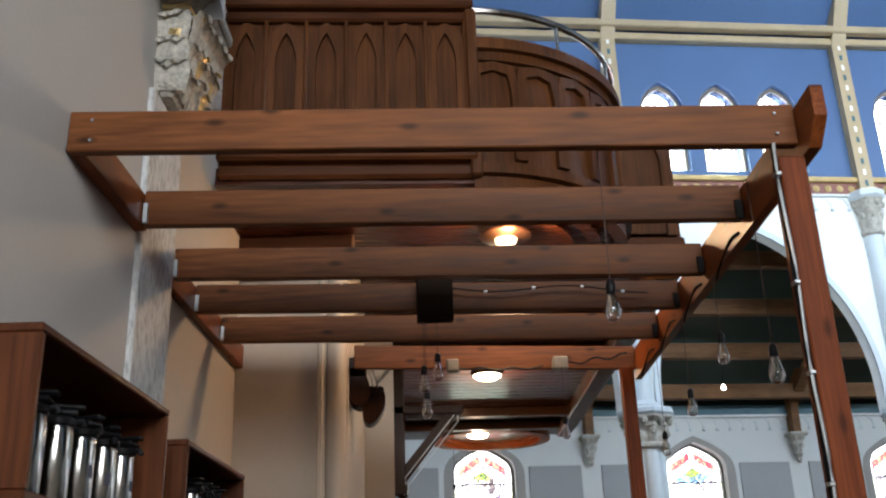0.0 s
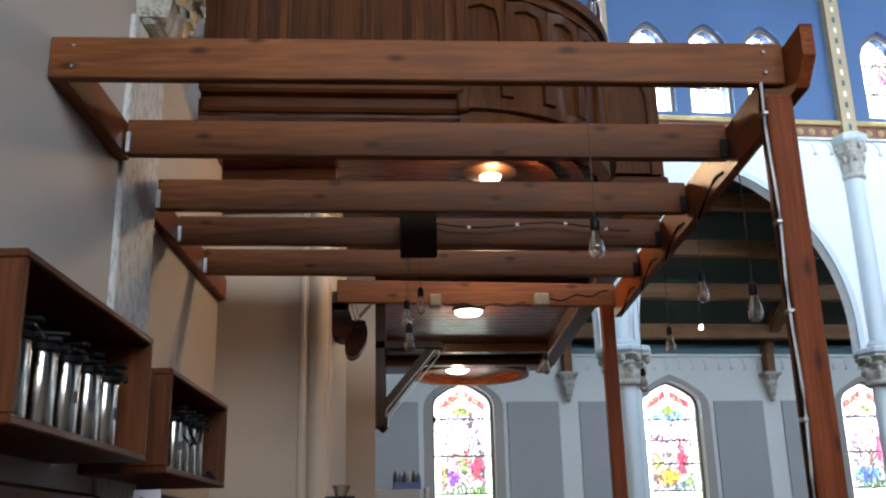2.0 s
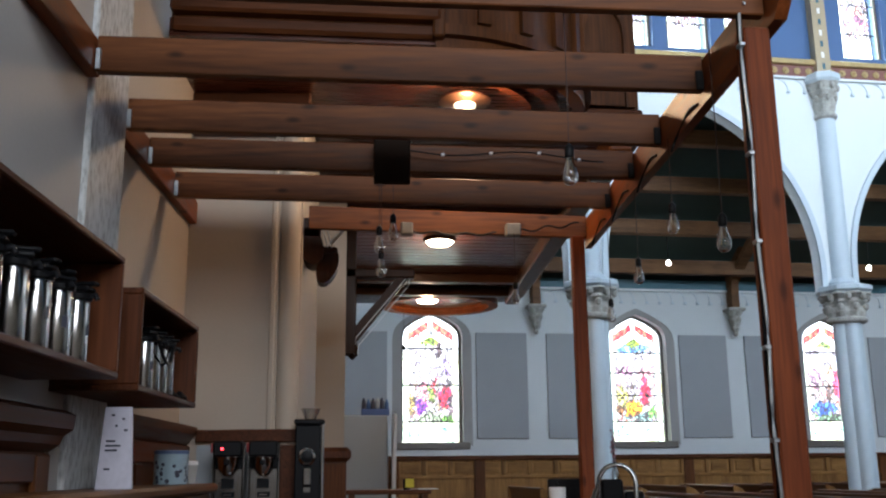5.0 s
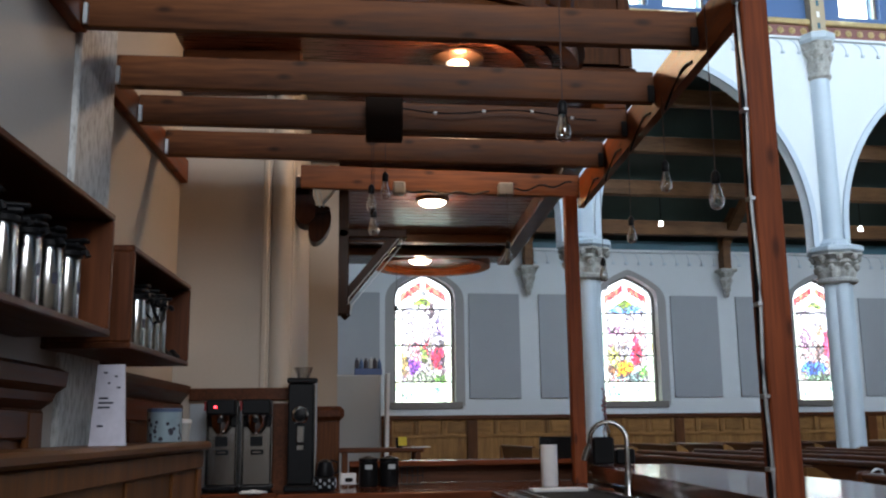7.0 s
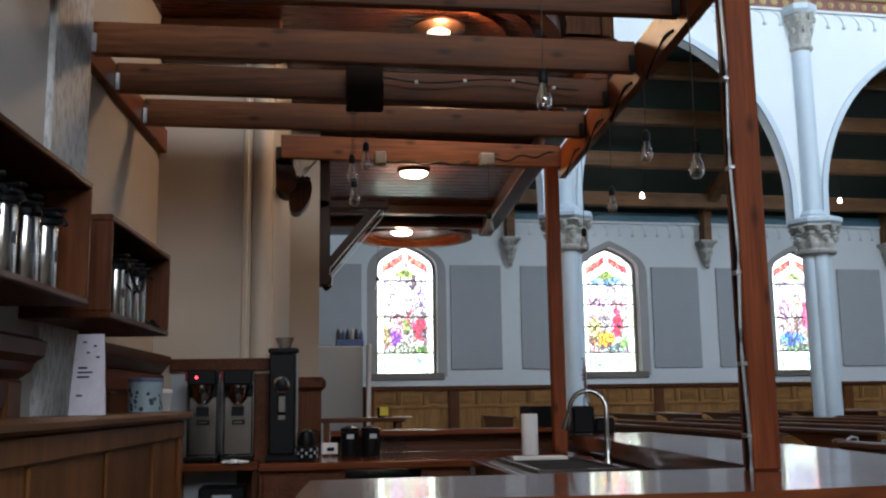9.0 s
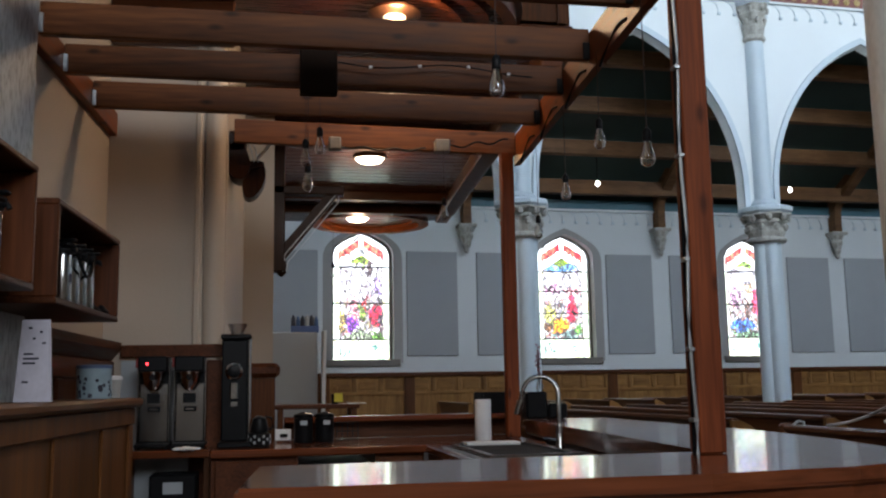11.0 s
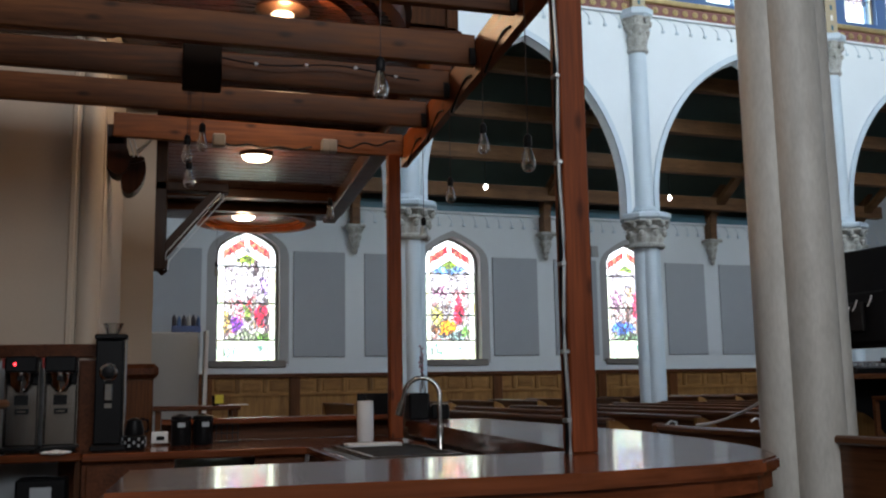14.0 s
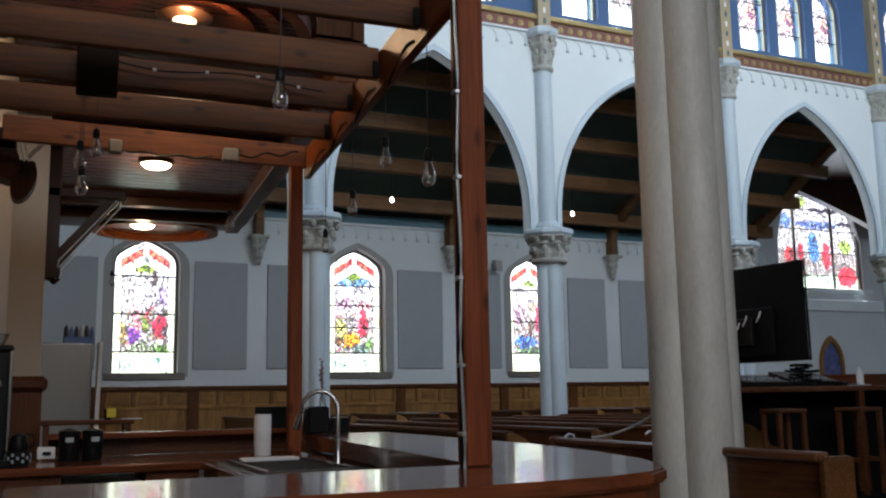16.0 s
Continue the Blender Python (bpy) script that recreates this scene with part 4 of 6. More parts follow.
wc3 = structure("wainscot_step", box(REC + 0.11, 0.40, STEP - 0.026, STEP - 0.002, FL, 1.44), M_FRIDGE, "grey splash panel under a wooden cap rail", "wainscot", WM)
part("wood_panel", box(0.401, 0.60, STEP - 0.026, STEP - 0.0225, FL, 1.44), M_BOX, wc3, "dark wooden panel")
part("cap_rail", box(REC + 0.106, 0.60, STEP - 0.05, STEP - 0.027, 1.455, 1.525, 0.006), M_BOX, wc3)
wc4 = structure("wainscot_pier", box(-1.60, -1.325, 4.87, 5.37, FL, 1.36), M_DARK, "dark wooden wainscot round the pier", "wainscot")
part("cap_moulding", box(-1.60, -1.29, 4.82, 5.39, 1.362, 1.47, 0.03), M_BOX, wc4)

hw = structure("half_wall", box(0.15, 0.23, -3.5, 2.22, FL, 1.20), M_PANELLING, "panelled wooden half wall with a ledge", "half wall", WM)
part("ledge", box(0.024, 0.28, -3.5, 2.26, 1.202, 1.243, 0.012), M_LEDGE, hw)
part("ledge_back", box(REC + 0.074, 0.0235, 1.28, 2.26, 1.202, 1.243, 0.006), M_LEDGE, hw)
part("apron_rail", box(0.23, 0.25, -3.5, 2.22, 1.12, 1.198, 0.006), M_PANELLING, hw)
for y in (-1.3, -0.55, 0.2, 0.95, 1.65, 2.17):
    part("stile", box(0.2302, 0.2435, y - 0.05, y + 0.05, FL, 1.118, 0.006), M_PANELLING, hw)


# ---- gallery ----
GX0, GX1, GY = -2.30, -0.90, 2.13
gal = thing("choir_gallery", "dark carved walnut choir gallery with a curved corner", "gallery")
R = 1.03
CX, CY = GX1, GY + R
arc_pts = [(CX + R * math.sin(a), CY - R * math.cos(a)) for a in [i / 20 * math.pi / 2 for i in range(21)]]
deck = [(GX0, GY)] + arc_pts + [(0.52, CY), (0.86, 9.4)] + [(0.86 - 1.0 * (1 - math.cos(a)) - 0.0, 9.4 + 0.9 * math.sin(a)) for a in [i / 8 * math.pi / 2 for i in range(1, 9)]] + [(-3.0, 10.3), (-3.0, 4.7), (GX0, 4.7)]
part("soffit", prism(deck, "z", 3.52, 3.62), M_SOFFIT, gal, "dark boarded soffit")
# soffit boards and cross beams
for i in range(44):
    y = 3.55 + i * 0.148
    xa = (-1.55 if y < 5.4 else -2.95)
    part("soffit_board", box(xa, 0.50 + (y - 3.2) * 0.052, y, y + 0.138, 3.504, 3.519, 0.003), M_SOFFIT, gal)
for y in (4.75, 5.6, 8.2, 9.05):
    part("cross_beam", box(-1.5 if y < 5.4 else -2.9, 0.52 + (y - 3.2) * 0.05, y - 0.07, y + 0.07, 3.40, 3.503, 0.01), M_DARK_X, gal)
part("edge_beam", bar_between((0.46, 3.3, 3.36), (0.80, 9.4, 3.36), 0.16, 0.16, 0.012), M_DARK, gal)
part("edge_moulding", bar_between((0.58, 3.2, 3.45), (0.92, 9.4, 3.45), 0.10, 0.10, 0.02), M_DARK, gal)
part("side_panel", bar_between((0.53, 3.2, 3.6), (0.90, 9.4, 3.6), 0.06, 0.95, 0.0), M_DARK, gal)


def curved_band(r0, r1, z0, z1):
    line = [(CX + r1 * math.sin(a), CY - r1 * math.cos(a)) for a in [i / 24 * math.pi / 2 for i in range(25)]]
    line += [(CX + r0 * math.sin(a), CY - r0 * math.cos(a)) for a in [i / 24 * math.pi / 2 for i in range(24, -1, -1)]]
    return prism(line, "z", z0, z1)


# round wooden lip at the far end
def full_ring(r0, r1, z0, z1):
    def circle(r):
        return [(-0.06 + r * math.sin(a), 10.0 - r * math.cos(a)) for a in [i / 40 * math.tau for i in range(41)]]
    bm = ring_strip(circle(r1), circle(r0), z0, z1)
    for v in bm.verts:
        v.co = (v.co.x, v.co.z, v.co.y)
    return bm


part("round_soffit", lathe([(0.02, 3.503), (0.74, 3.503), (0.74, 3.60), (0.02, 3.60)], 36, (-0.06, 10.0, 0)), M_SOFFIT, gal)
part("round_lip", full_ring(0.66, 0.78, 3.42, 3.60), M_BEAM_Y, gal, "reddish wooden lip")
part("round_bead", full_ring(0.56, 0.60, 3.475, 3.502), M_BEAM_Y, gal)

# curved corner: boards, lancet frames, mouldings
part("curved_panel", curved_band(R - 0.05, R, 3.62, 4.34), M_DARK, gal, smooth=True)
part("curved_cap", curved_band(R - 0.07, R + 0.07, 4.34, 4.41), M_DARK, gal, smooth=True)
part("curved_bead", curved_band(R, R + 0.035, 4.28, 4.338), M_DARK, gal, smooth=True)
part("curved_foot", curved_band(R - 0.06, R + 0.06, 3.56, 3.62), M_DARK, gal, smooth=True)
part("curved_foot_bead", curved_band(R - 0.06, R + 0.02, 3.46, 3.555), M_DARK, gal, smooth=True)
part("soffit_ring", curved_band(R - 0.22, R - 0.14, 3.48, 3.518), M_SOFFIT, gal, smooth=True)
part("soffit_ring", curved_band(R - 0.36, R - 0.31, 3.49, 3.518), M_SOFFIT, gal, smooth=True)
for i in range(6):
    a0, a1 = i / 6 * math.pi / 2, (i + 1) / 6 * math.pi / 2
    ln = arch(0.5, 0.36, 3.66, 4.02, 4.22, 6)
    ou = arch(0.5, 0.5, 3.66, 4.12, 4.278, 6)
    bm = ring_strip(ou, ln, 0.0, 0.03)
    for v in bm.verts:
        a = a0 + (a1 - a0) * v.co.x
        r = R + 0.032 - v.co.y
        v.co = (CX + r * math.sin(a), CY - r * math.cos(a), v.co.z)
    part("lancet_frame", bm, M_DARK, gal)

# straight front: six lancet panels
part("front_panel", box(GX0 + 0.01, GX1, GY, GY + 0.06, 3.62, 4.56), M_DARK, gal)
part("front_cap", box(GX0 + 0.01, GX1 + 0.03, GY - 0.09, GY + 0.08, 4.60, 4.66, 0.012), M_DARK_X, gal)
part("front_cap_moulding", box(GX0 + 0.01, GX1 + 0.015, GY - 0.05, GY, 4.53, 4.598, 0.015), M_DARK_X, gal)
part("front_foot", box(GX0 + 0.01, GX1 + 0.02, GY - 0.09, GY, 3.63, 3.70, 0.015), M_DARK_X, gal)
part("front_foot_cove", box(GX0 + 0.01, GX1 + 0.01, GY - 0.04, GY - 0.002, 3.54, 3.628, 0.02), M_DARK_X, gal)
part("end_post", box(GX1 - 0.02, GX1 + 0.045, GY - 0.075, GY + 0.06, 3.54, 4.60, 0.01), M_DARK, gal)
pw = (GX1 - 0.02 - GX0 - 0.02) / 6
for i in range(6):
    uc = GX0 + 0.02 + pw * (i + 0.5)
    bm = ring_strip(arch(uc, pw / 2, 3.71, 4.36, 4.525, 8), arch(uc, pw / 2 - 0.055, 3.71, 4.26, 4.46, 8), GY - 0.034, GY - 0.001)
    part("lancet_frame", bm, M_DARK, gal)
    part("mullion", box(uc + pw / 2 - 0.011, uc + pw / 2 + 0.011, GY - 0.048, GY - 0.035, 3.71, 4.528, 0.004), M_DARK, gal)
# flat return past the curve
part("return_panel", box(0.13, 0.52, CY, CY + 0.06, 3.54, 4.44), M_DARK, gal)
part("return_cap", box(0.09, 0.55, CY - 0.05, CY + 0.08, 4.44, 4.50, 0.01), M_DARK_X, gal)
part("return_frame", ring_strip(arch(0.33, 0.19, 3.6, 4.2, 4.42, 6), arch(0.33, 0.13, 3.6, 4.12, 4.34, 6), CY - 0.03, CY - 0.001), M_DARK, gal)
part("return_foot", box(0.12, 0.56, CY - 0.05, CY - 0.001, 3.5, 3.58, 0.012), M_DARK_X, gal)
# brass handrail above the lower curved corner
rail = [(CX + (R + 0.02) * math.sin(a), CY - (R + 0.02) * math.cos(a), 4.62) for a in [i / 20 * math.pi / 2 for i in range(21)]]
part("handrail", tube(rail, 0.022), M_STEEL, gal, "polished metal handrail", smooth=True)
for i in (0, 7, 14, 20):
    part("rail_post", tube([(rail[i][0], rail[i][1], 4.41), rail[i]], 0.012), M_STEEL, gal, smooth=True)


def dome_light(x, y, z, r, watts, at=(0, 0, -0.20), lens=None, flare=1.22):
    t = thing("ceiling_light", "round glowing glass ceiling light in a bronze rim", "ceiling light", pose(x, y, z), "gallery lights")
    part("rim", lathe([(r * flare, 0), (r * flare * 0.985, -0.012), (r * (1 + flare) / 2, -0.026), (r * 1.03, -0.034), (r * 1.0, -0.02)], 32), M_BRONZE, t, smooth=True)
    part("glass_dome", lathe([(r, -0.025), (r * 0.95, -0.042), (r * 0.75, -0.062), (r * 0.4, -0.073), (r * 0.1, -0.076)], 28), lens or M_LENS, t, smooth=True)
    if z < 3.49:
        part("stem", lathe([(0.03, -0.005), (0.03, 3.503 - z)], 12), M_BLACK_IRON, t)
    d = bpy.data.lights.new("ceiling_light_glow", "POINT")
    d.energy, d.color, d.shadow_soft_size = watts, (1.0, 0.66, 0.38), 0.10
    o = new("glow", d)
    o.parent = t
    o.location = at
    return t


dome_light(-0.66, 2.78, 3.47, 0.070, 38, (0, -0.15, -0.05), M_LENS_DIM, 2.3)
dome_light(-0.43, 6.45, 3.50, 0.135, 18)
dome_light(-0.25, 9.75, 3.50, 0.145, 14)


# ---- pergola over the bar ----
per = thing("pergola", "stained pine pergola on two posts over the coffee bar", "pergola")
HR, HL = 2.662, 2.711


def beam_x(y):
    return -0.095 + 0.066 * y


def sloped(y, xl, dy=0.121, h=0.14, thick=0.040):
    """A joist whose right end lies at y on the outer beam; it rises a little to the wall."""
    a, b = Vector((xl, y + dy, HL)), Vector((beam_x(y), y, HR))
    d = (b - a)
    s = Vector((-d.y, d.x, 0)).normalized() * thick
    up = Vector((0, 0, h))
    return hexa(bmesh.new(), [a, b, b + s, a + s, a + up, b + up, b + s + up, a + s + up], 0.004)


JY = (0.0, 0.608, 1.215, 1.706, 2.24, 2.93)
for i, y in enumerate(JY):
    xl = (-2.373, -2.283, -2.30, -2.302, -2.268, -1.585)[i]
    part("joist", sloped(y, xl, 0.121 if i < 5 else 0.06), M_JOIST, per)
part("ledger", box(0.001, 0.05, 0.165, 0.80, HL + 0.002, HL + 0.135, 0.004), M_BEAM_Y, per).matrix_basis = WALL
part("ledger", box(REC + 0.001, -0.035, 1.39, STEP - 0.001, HL + 0.002, HL + 0.135, 0.004), M_BEAM_Y, per).matrix_basis = WALL
ob = bmesh.new()
x0, x1 = beam_x(-0.19), beam_x(3.0)
zb = HR - 0.045
line = [(-0.14, zb + 0.07), (-0.06, zb), (3.02, zb), (3.02, zb + 0.172), (-0.14, zb + 0.172)]
prism(line, "x", 0.003, 0.043, ob)
for v in ob.verts:
    v.co.x += beam_x(v.co.y)
part("outer_beam", ob, M_BEAM_Y, per)
part("post", box(-0.172, -0.088, -0.01, 0.06, 1.071, HR - 0.046, 0.005), M_POST, per)
part("post", box(-0.012, 0.064, 2.86, 2.926, 0.972, HR - 0.002, 0.005), M_POST, per)
# hangers
for y, hx in zip(JY[1:5], (-2.274, -2.291, -2.293, -2.259)):
    part("joist_hanger", box(-0.009, 0.009, y + 0.106, y + 0.119, HL + 0.005, HL + 0.085, 0.002), M_ZINC, per, "galvanised joist hanger").location.x = hx
    part("hanger_strap", box(beam_x(y) - 0.034, beam_x(y) - 0.003, y - 0.016, y - 0.004, HR - 0.004, HR + 0.075, 0.005), M_BLACK_IRON, per, "black iron hanger")
for x in (-2.30, -0.16):
    for z in (0.035, 0.105):
        part("screw_head", lathe([(0.006, 0), (0.004, 0.004)], 8, (0, 0, 0)), M_ZINC, per).matrix_basis = pose(x, 0.115 + (x + 2.3) * -0.055, (HL if x < -1 else HR) + z, 90)
# mounting plate over the pendants, junction boxes
part("mounting_plate", box(-1.245, -1.075, 1.645, 1.70, 2.60, 2.82, 0.006), M_PLATE, per, "dark wooden mounting board")
part("junction_box", box(-1.04, -0.968, 2.865, 2.93, 2.652, 2.729, 0.008), M_TIN, per, "grey junction box")
part("junction_box", box(-0.412, -0.322, 2.855, 2.925, 2.652, 2.731, 0.008), M_TIN, per, "grey junction box")


# ---- coffee bar ----
bar = thing("coffee_bar", "lacquered dark red wooden coffee bar with a rounded front corner", "bar counter")
top_line = [(-1.40, 0.06), (-1.44, -0.53), (-0.4, -0.555), (0.0, -0.50), (0.18, -0.43), (0.30, -0.32), (0.38, -0.18), (0.46, 0.05), (0.56, 0.5), (0.63, 1.1), (0.64, 3.05), (0.125, 3.05), (-0.09, 0.10)]
bm = prism(top_line, "z", 1.03, 1.07)
bmesh.ops.bevel(bm, geom=[e for e in bm.edges if abs(e.verts[0].co.z - e.verts[1].co.z) < 1e-4], offset=0.008, segments=2, affect="EDGES")
part("bar_top", bm, M_BAR, bar, "glossy lacquered bar top")
part("edge_trim", prism([(-1.385, 0.04), (-1.42, -0.51), (-0.4, -0.535), (-0.01, -0.48), (0.165, -0.41), (0.285, -0.305), (0.362, -0.17), (0.44, 0.055), (0.54, 0.5), (0.61, 1.1), (0.62, 3.03), (0.14, 3.03), (-0.07, 0.08)], "z", 0.985, 1.028), M_BAR, bar)
part("front_wall", box(-1.36, 0.26, -0.30, -0.221, FL, 0.984), M_DARK, bar)
part("side_wall", box(0.16, 0.26, -0.22, 3.0, FL, 0.984), M_DARK, bar)
part("splash_board", bar_between((-0.075, 0.10, 1.0), (0.14, 3.0, 1.0), 0.025, 0.054), M_BAR, bar)
ct = thing("back_counter", "dark red wooden back counter with cupboards", "counter")
part("worktop", box(-1.66, -0.10, 2.47, 3.38, 0.93, 0.97, 0.006), M_BAR, ct)
part("worktop_return", box(-0.56, 0.018, 0.30, 2.468, 0.93, 0.97, 0.006), M_BAR, ct)
part("worktop_corner", box(-0.098, 0.10, 2.47, 3.38, 0.93, 0.97, 0.006), M_BAR, ct)
part("back_ledge", box(-1.28, 0.12, 3.18, 3.38, 1.075, 1.105, 0.004), M_BAR, ct)
part("back_board", box(-1.28, 0.12, 3.345, 3.37, 0.972, 1.073), M_DARK_X, ct)
part("body", box(-1.66, -1.22, 2.52, 3.38, FL, 0.928), M_BOX, ct)
part("body", box(-0.54, 0.0, 0.32, 2.5, FL, 0.928), M_DARK, ct)
part("drawer_front", box(-1.64, -1.24, 2.503, 2.518, 0.70, 0.91, 0.005), M_BOX, ct)
part("drawer_front", box(-1.64, -1.24, 2.503, 2.518, 0.36, 0.68, 0.005), M_BOX, ct)
part("drawer_front", box(-0.80, -0.57, 2.503, 2.518, 0.66, 0.91, 0.005), M_BOX, ct)
part("body", box(-0.82, -0.56, 2.52, 3.38, FL, 0.928), M_DARK, ct)
fr_ = thing("undercounter_fridge", "black undercounter fridge with a label", "fridge", pose(-1.02, 2.55, 0))
part("body", box(-0.19, 0.19, 0.0, 0.7, FL, 0.88, 0.006), M_BLACK, fr_)
part("door", box(-0.185, 0.185, -0.025, -0.002, 0.04, 0.87, 0.008), M_BLACK, fr_)
part("label", box(-0.03, 0.05, -0.028, -0.0255, 0.80, 0.84), M_PAPER, fr_)

# sink and tap
sk = thing("sink", "steel drop-in sink in the counter", "sink", pose(-0.27, 1.66, 0.97))
bm = bmesh.new()
hexa(bm, [(-0.25, -0.42, 0.001), (0.27, -0.42, 0.001), (0.27, 0.55, 0.001), (-0.25, 0.55, 0.001), (-0.245, -0.415, 0.008), (0.265, -0.415, 0.008), (0.265, 0.545, 0.008), (-0.245, 0.545, 0.008)])
part("rim", bm, M_STEEL, sk)
# the basin's shaded hollow is painted as a flat black sheet
part("basin", box(-0.20, 0.17, -0.36, 0.49, 0.009, 0.0105), M_MATTE, sk, "flat black sheet for the shaded basin")
part("basin_edge", ring_strip([(-0.21, -0.37), (0.18, -0.37), (0.18, 0.50), (-0.21, 0.50), (-0.21, -0.37)], [(-0.19, -0.35), (0.16, -0.35), (0.16, 0.48), (-0.19, 0.48), (-0.19, -0.35)], 0, 0.012), M_STEEL, sk).matrix_basis = Matrix(((1, 0, 0, 0), (0, 0, 1, 0), (0, 1, 0, 0.009), (0, 0, 0, 1)))
part("cutting_board", box(-0.15, 0.12, 0.40, 0.52, 0.013, 0.028, 0.003), M_PAPER, sk)
tp = thing("kitchen_tap", "brushed steel gooseneck kitchen tap with a spray head", "tap", pose(-0.085, 1.62, 0.975))
arc_path = [(0, 0, 0.0), (0, 0, 0.26)] + [(-0.075 + 0.075 * math.cos(a), 0.02 * a, 0.26 + 0.075 * math.sin(a)) for a in [i * math.pi / 10 for i in range(1, 11)]] + [(-0.165, 0.06, 0.20)]
part("spout", tube(arc_path, 0.011, 10), M_STEEL, tp, smooth=True)
part("base", lathe([(0.026, 0), (0.026, 0.012), (0.016, 0.03), (0.016, 0.10), (0.013, 0.12)], 16), M_STEEL, tp, smooth=True)
part("spray_head", tube([(-0.160, 0.06, 0.225), (-0.178, 0.063, 0.165)], 0.017, 10), M_STEEL, tp, smooth=True)
part("lever", tube([(0, 0, 0.05), (-0.05, 0, 0.055), (-0.075, 0, 0.06)], 0.006, 8), M_STEEL, tp, smooth=True)

# near clustered pillar
pi = thing("clustered_pillar", "tall clustered pillar painted with tan stone veining", "column")
pi.matrix_basis = pose(2.40, 2.28, 0)
for k in range(4):
    a = k * math.pi / 2 + 1.363
    part("shaft", lathe([(0.155, 0.3), (0.148, 4.6)], 28, (0.13 * math.cos(a), 0.13 * math.sin(a), 0)), M_PILLAR, pi, smooth=True)
part("base", lathe([(0.42, 0), (0.42, 0.2), (0.34, 0.3)], 8), M_PILLAR, pi)
part("capital", lathe([(0.29, 4.6), (0.34, 4.75), (0.42, 5.0)], 20), M_STONE, pi)


# ---- things round the bar ----
def shelf_box(y0, y1, z0, z1, label):
    t = thing("wall_shelf_box", label, "shelf", WALL, group="wall shelf boxes")
    xa, xb, k = (0.002 if y0 < 0 else REC + 0.002), 0.29, 0.022
    part("top_board", box(xa, xb, y0, y1, z1 - k, z1, 0.004), M_BOX, t)
    part("bottom_board", box(xa, xb, y0, y1, z0, z0 + k, 0.004), M_BOX, t)
    part("end_board", box(xa, xb - 0.001, y0, y0 + k, z0 + k, z1 - k, 0.004), M_BOX_END, t)
    part("end_board", box(xa, xb - 0.001, y1 - k, y1, z0 + k, z1 - k, 0.004), M_BOX_END, t)
    part("back_board", box(0.024, 0.034, y0 + k, y1 - k, z0 + k, z1 - k), M_DARK, t)
    return t


SHELF1, SHELF2 = (-0.535, 0.447, 1.575, 1.957), (0.68, 1.60, 1.56, 1.907)
POTS1, POTS2 = (-0.385, -0.225, -0.068, 0.095, 0.245), (1.07, 1.18, 1.29, 1.40)
shelf_box(*SHELF1, "open dark wooden wall box with a row of steel airpots")
shelf_box(*SHELF2, "smaller open dark wooden wall box with airpots")


def airpot(r=0.040, h=0.185):
    t = thing("airpot", "brushed steel airpot with a black pump lid", "airpot", group="airpots")
    part("body", lathe([(r * 0.96, 0), (r, 0.006), (r, h - 0.008), (r * 0.95, h)], 28), M_POT, t, smooth=True)
    part("base_ring", lathe([(r * 1.02, 0), (r * 1.02, 0.006), (r * 0.99, 0.009)], 28), M_BLACK, t, smooth=True)
    part("collar", lathe([(r * 0.97, h), (r * 1.10, h + 0.004), (r * 1.12, h + 0.018), (r * 0.9, h + 0.024)], 28), M_BLACK, t, smooth=True)
    part("pump_head", box(-r * 0.85, r * 1.15, -r * 0.72, r * 0.72, h + 0.025, h + 0.042, 0.006), M_BLACK, t)
    part("pump_lever", box(-r * 0.6, r * 1.55, -r * 0.42, r * 0.42, h + 0.043, h + 0.056, 0.005), M_BLACK, t)
    part("spout", tube([(r * 0.9, 0, h + 0.012), (r * 1.45, 0, h + 0.016), (r * 1.6, 0, h + 0.002)], 0.009, 8), M_BLACK, t, smooth=True)
    part("handle", tube([(0, -r * 1.0, h + 0.015), (-0.01, -r * 0.8, h + 0.05), (-0.01, r * 0.8, h + 0.05), (0, r * 1.0, h + 0.015)], 0.005, 6), M_BLACK, t, smooth=True)
    part("label", box(r * 0.98, r * 1.015, -0.008, 0.008, h * 0.45, h * 0.62), M_BARS, t, "dark printed label")
    return t


SZ = SHELF1[2] + 0.0225
pot = airpot()
pot.matrix_basis = NEAR @ WALL @ pose(0.215, POTS1[0], SZ, 0, 0, 10)
for i, y in enumerate(POTS1[1:]):
    copy_thing(pot, NEAR @ WALL @ pose(0.215, y, SZ, 0, 0, (25, -15, -40, -8)[i]) @ AGAIN)
small = airpot(0.036, 0.19)
small.matrix_basis = NEAR @ WALL @ pose(0.20, POTS2[0], SHELF2[2] + 0.0225, 0, 0, -20)
for y in POTS2[1:]:
    copy_thing(small, NEAR @ WALL @ pose(0.20, y, SHELF2[2] + 0.0225, 0, 0, 15) @ AGAIN)
stp = thing("carrying_strap", "black strap hanging over the airpots", "strap", WALL)
part("strap", tube([(0.245, 1.08, 1.79), (0.252, 1.13, 1.735), (0.254, 1.20, 1.705), (0.252, 1.27, 1.715), (0.245, 1.34, 1.79)], 0.007, 6), M_BLACK, stp, smooth=True)
kn = thing("kettle_lids", "stacked dark pump lids", "lid", WALL @ pose(0.21, POTS2[-1] + 0.085, SHELF2[2] + 0.0225))
part("lid", lathe([(0.034, 0), (0.036, 0.02), (0.022, 0.03), (0.009, 0.045)], 18), M_BLACK, kn, smooth=True)
part("lid", lathe([(0.03, 0), (0.032, 0.02), (0.02, 0.03), (0.008, 0.045)], 18, (0.02, 0.07, 0)), M_BLACK, kn, smooth=True)


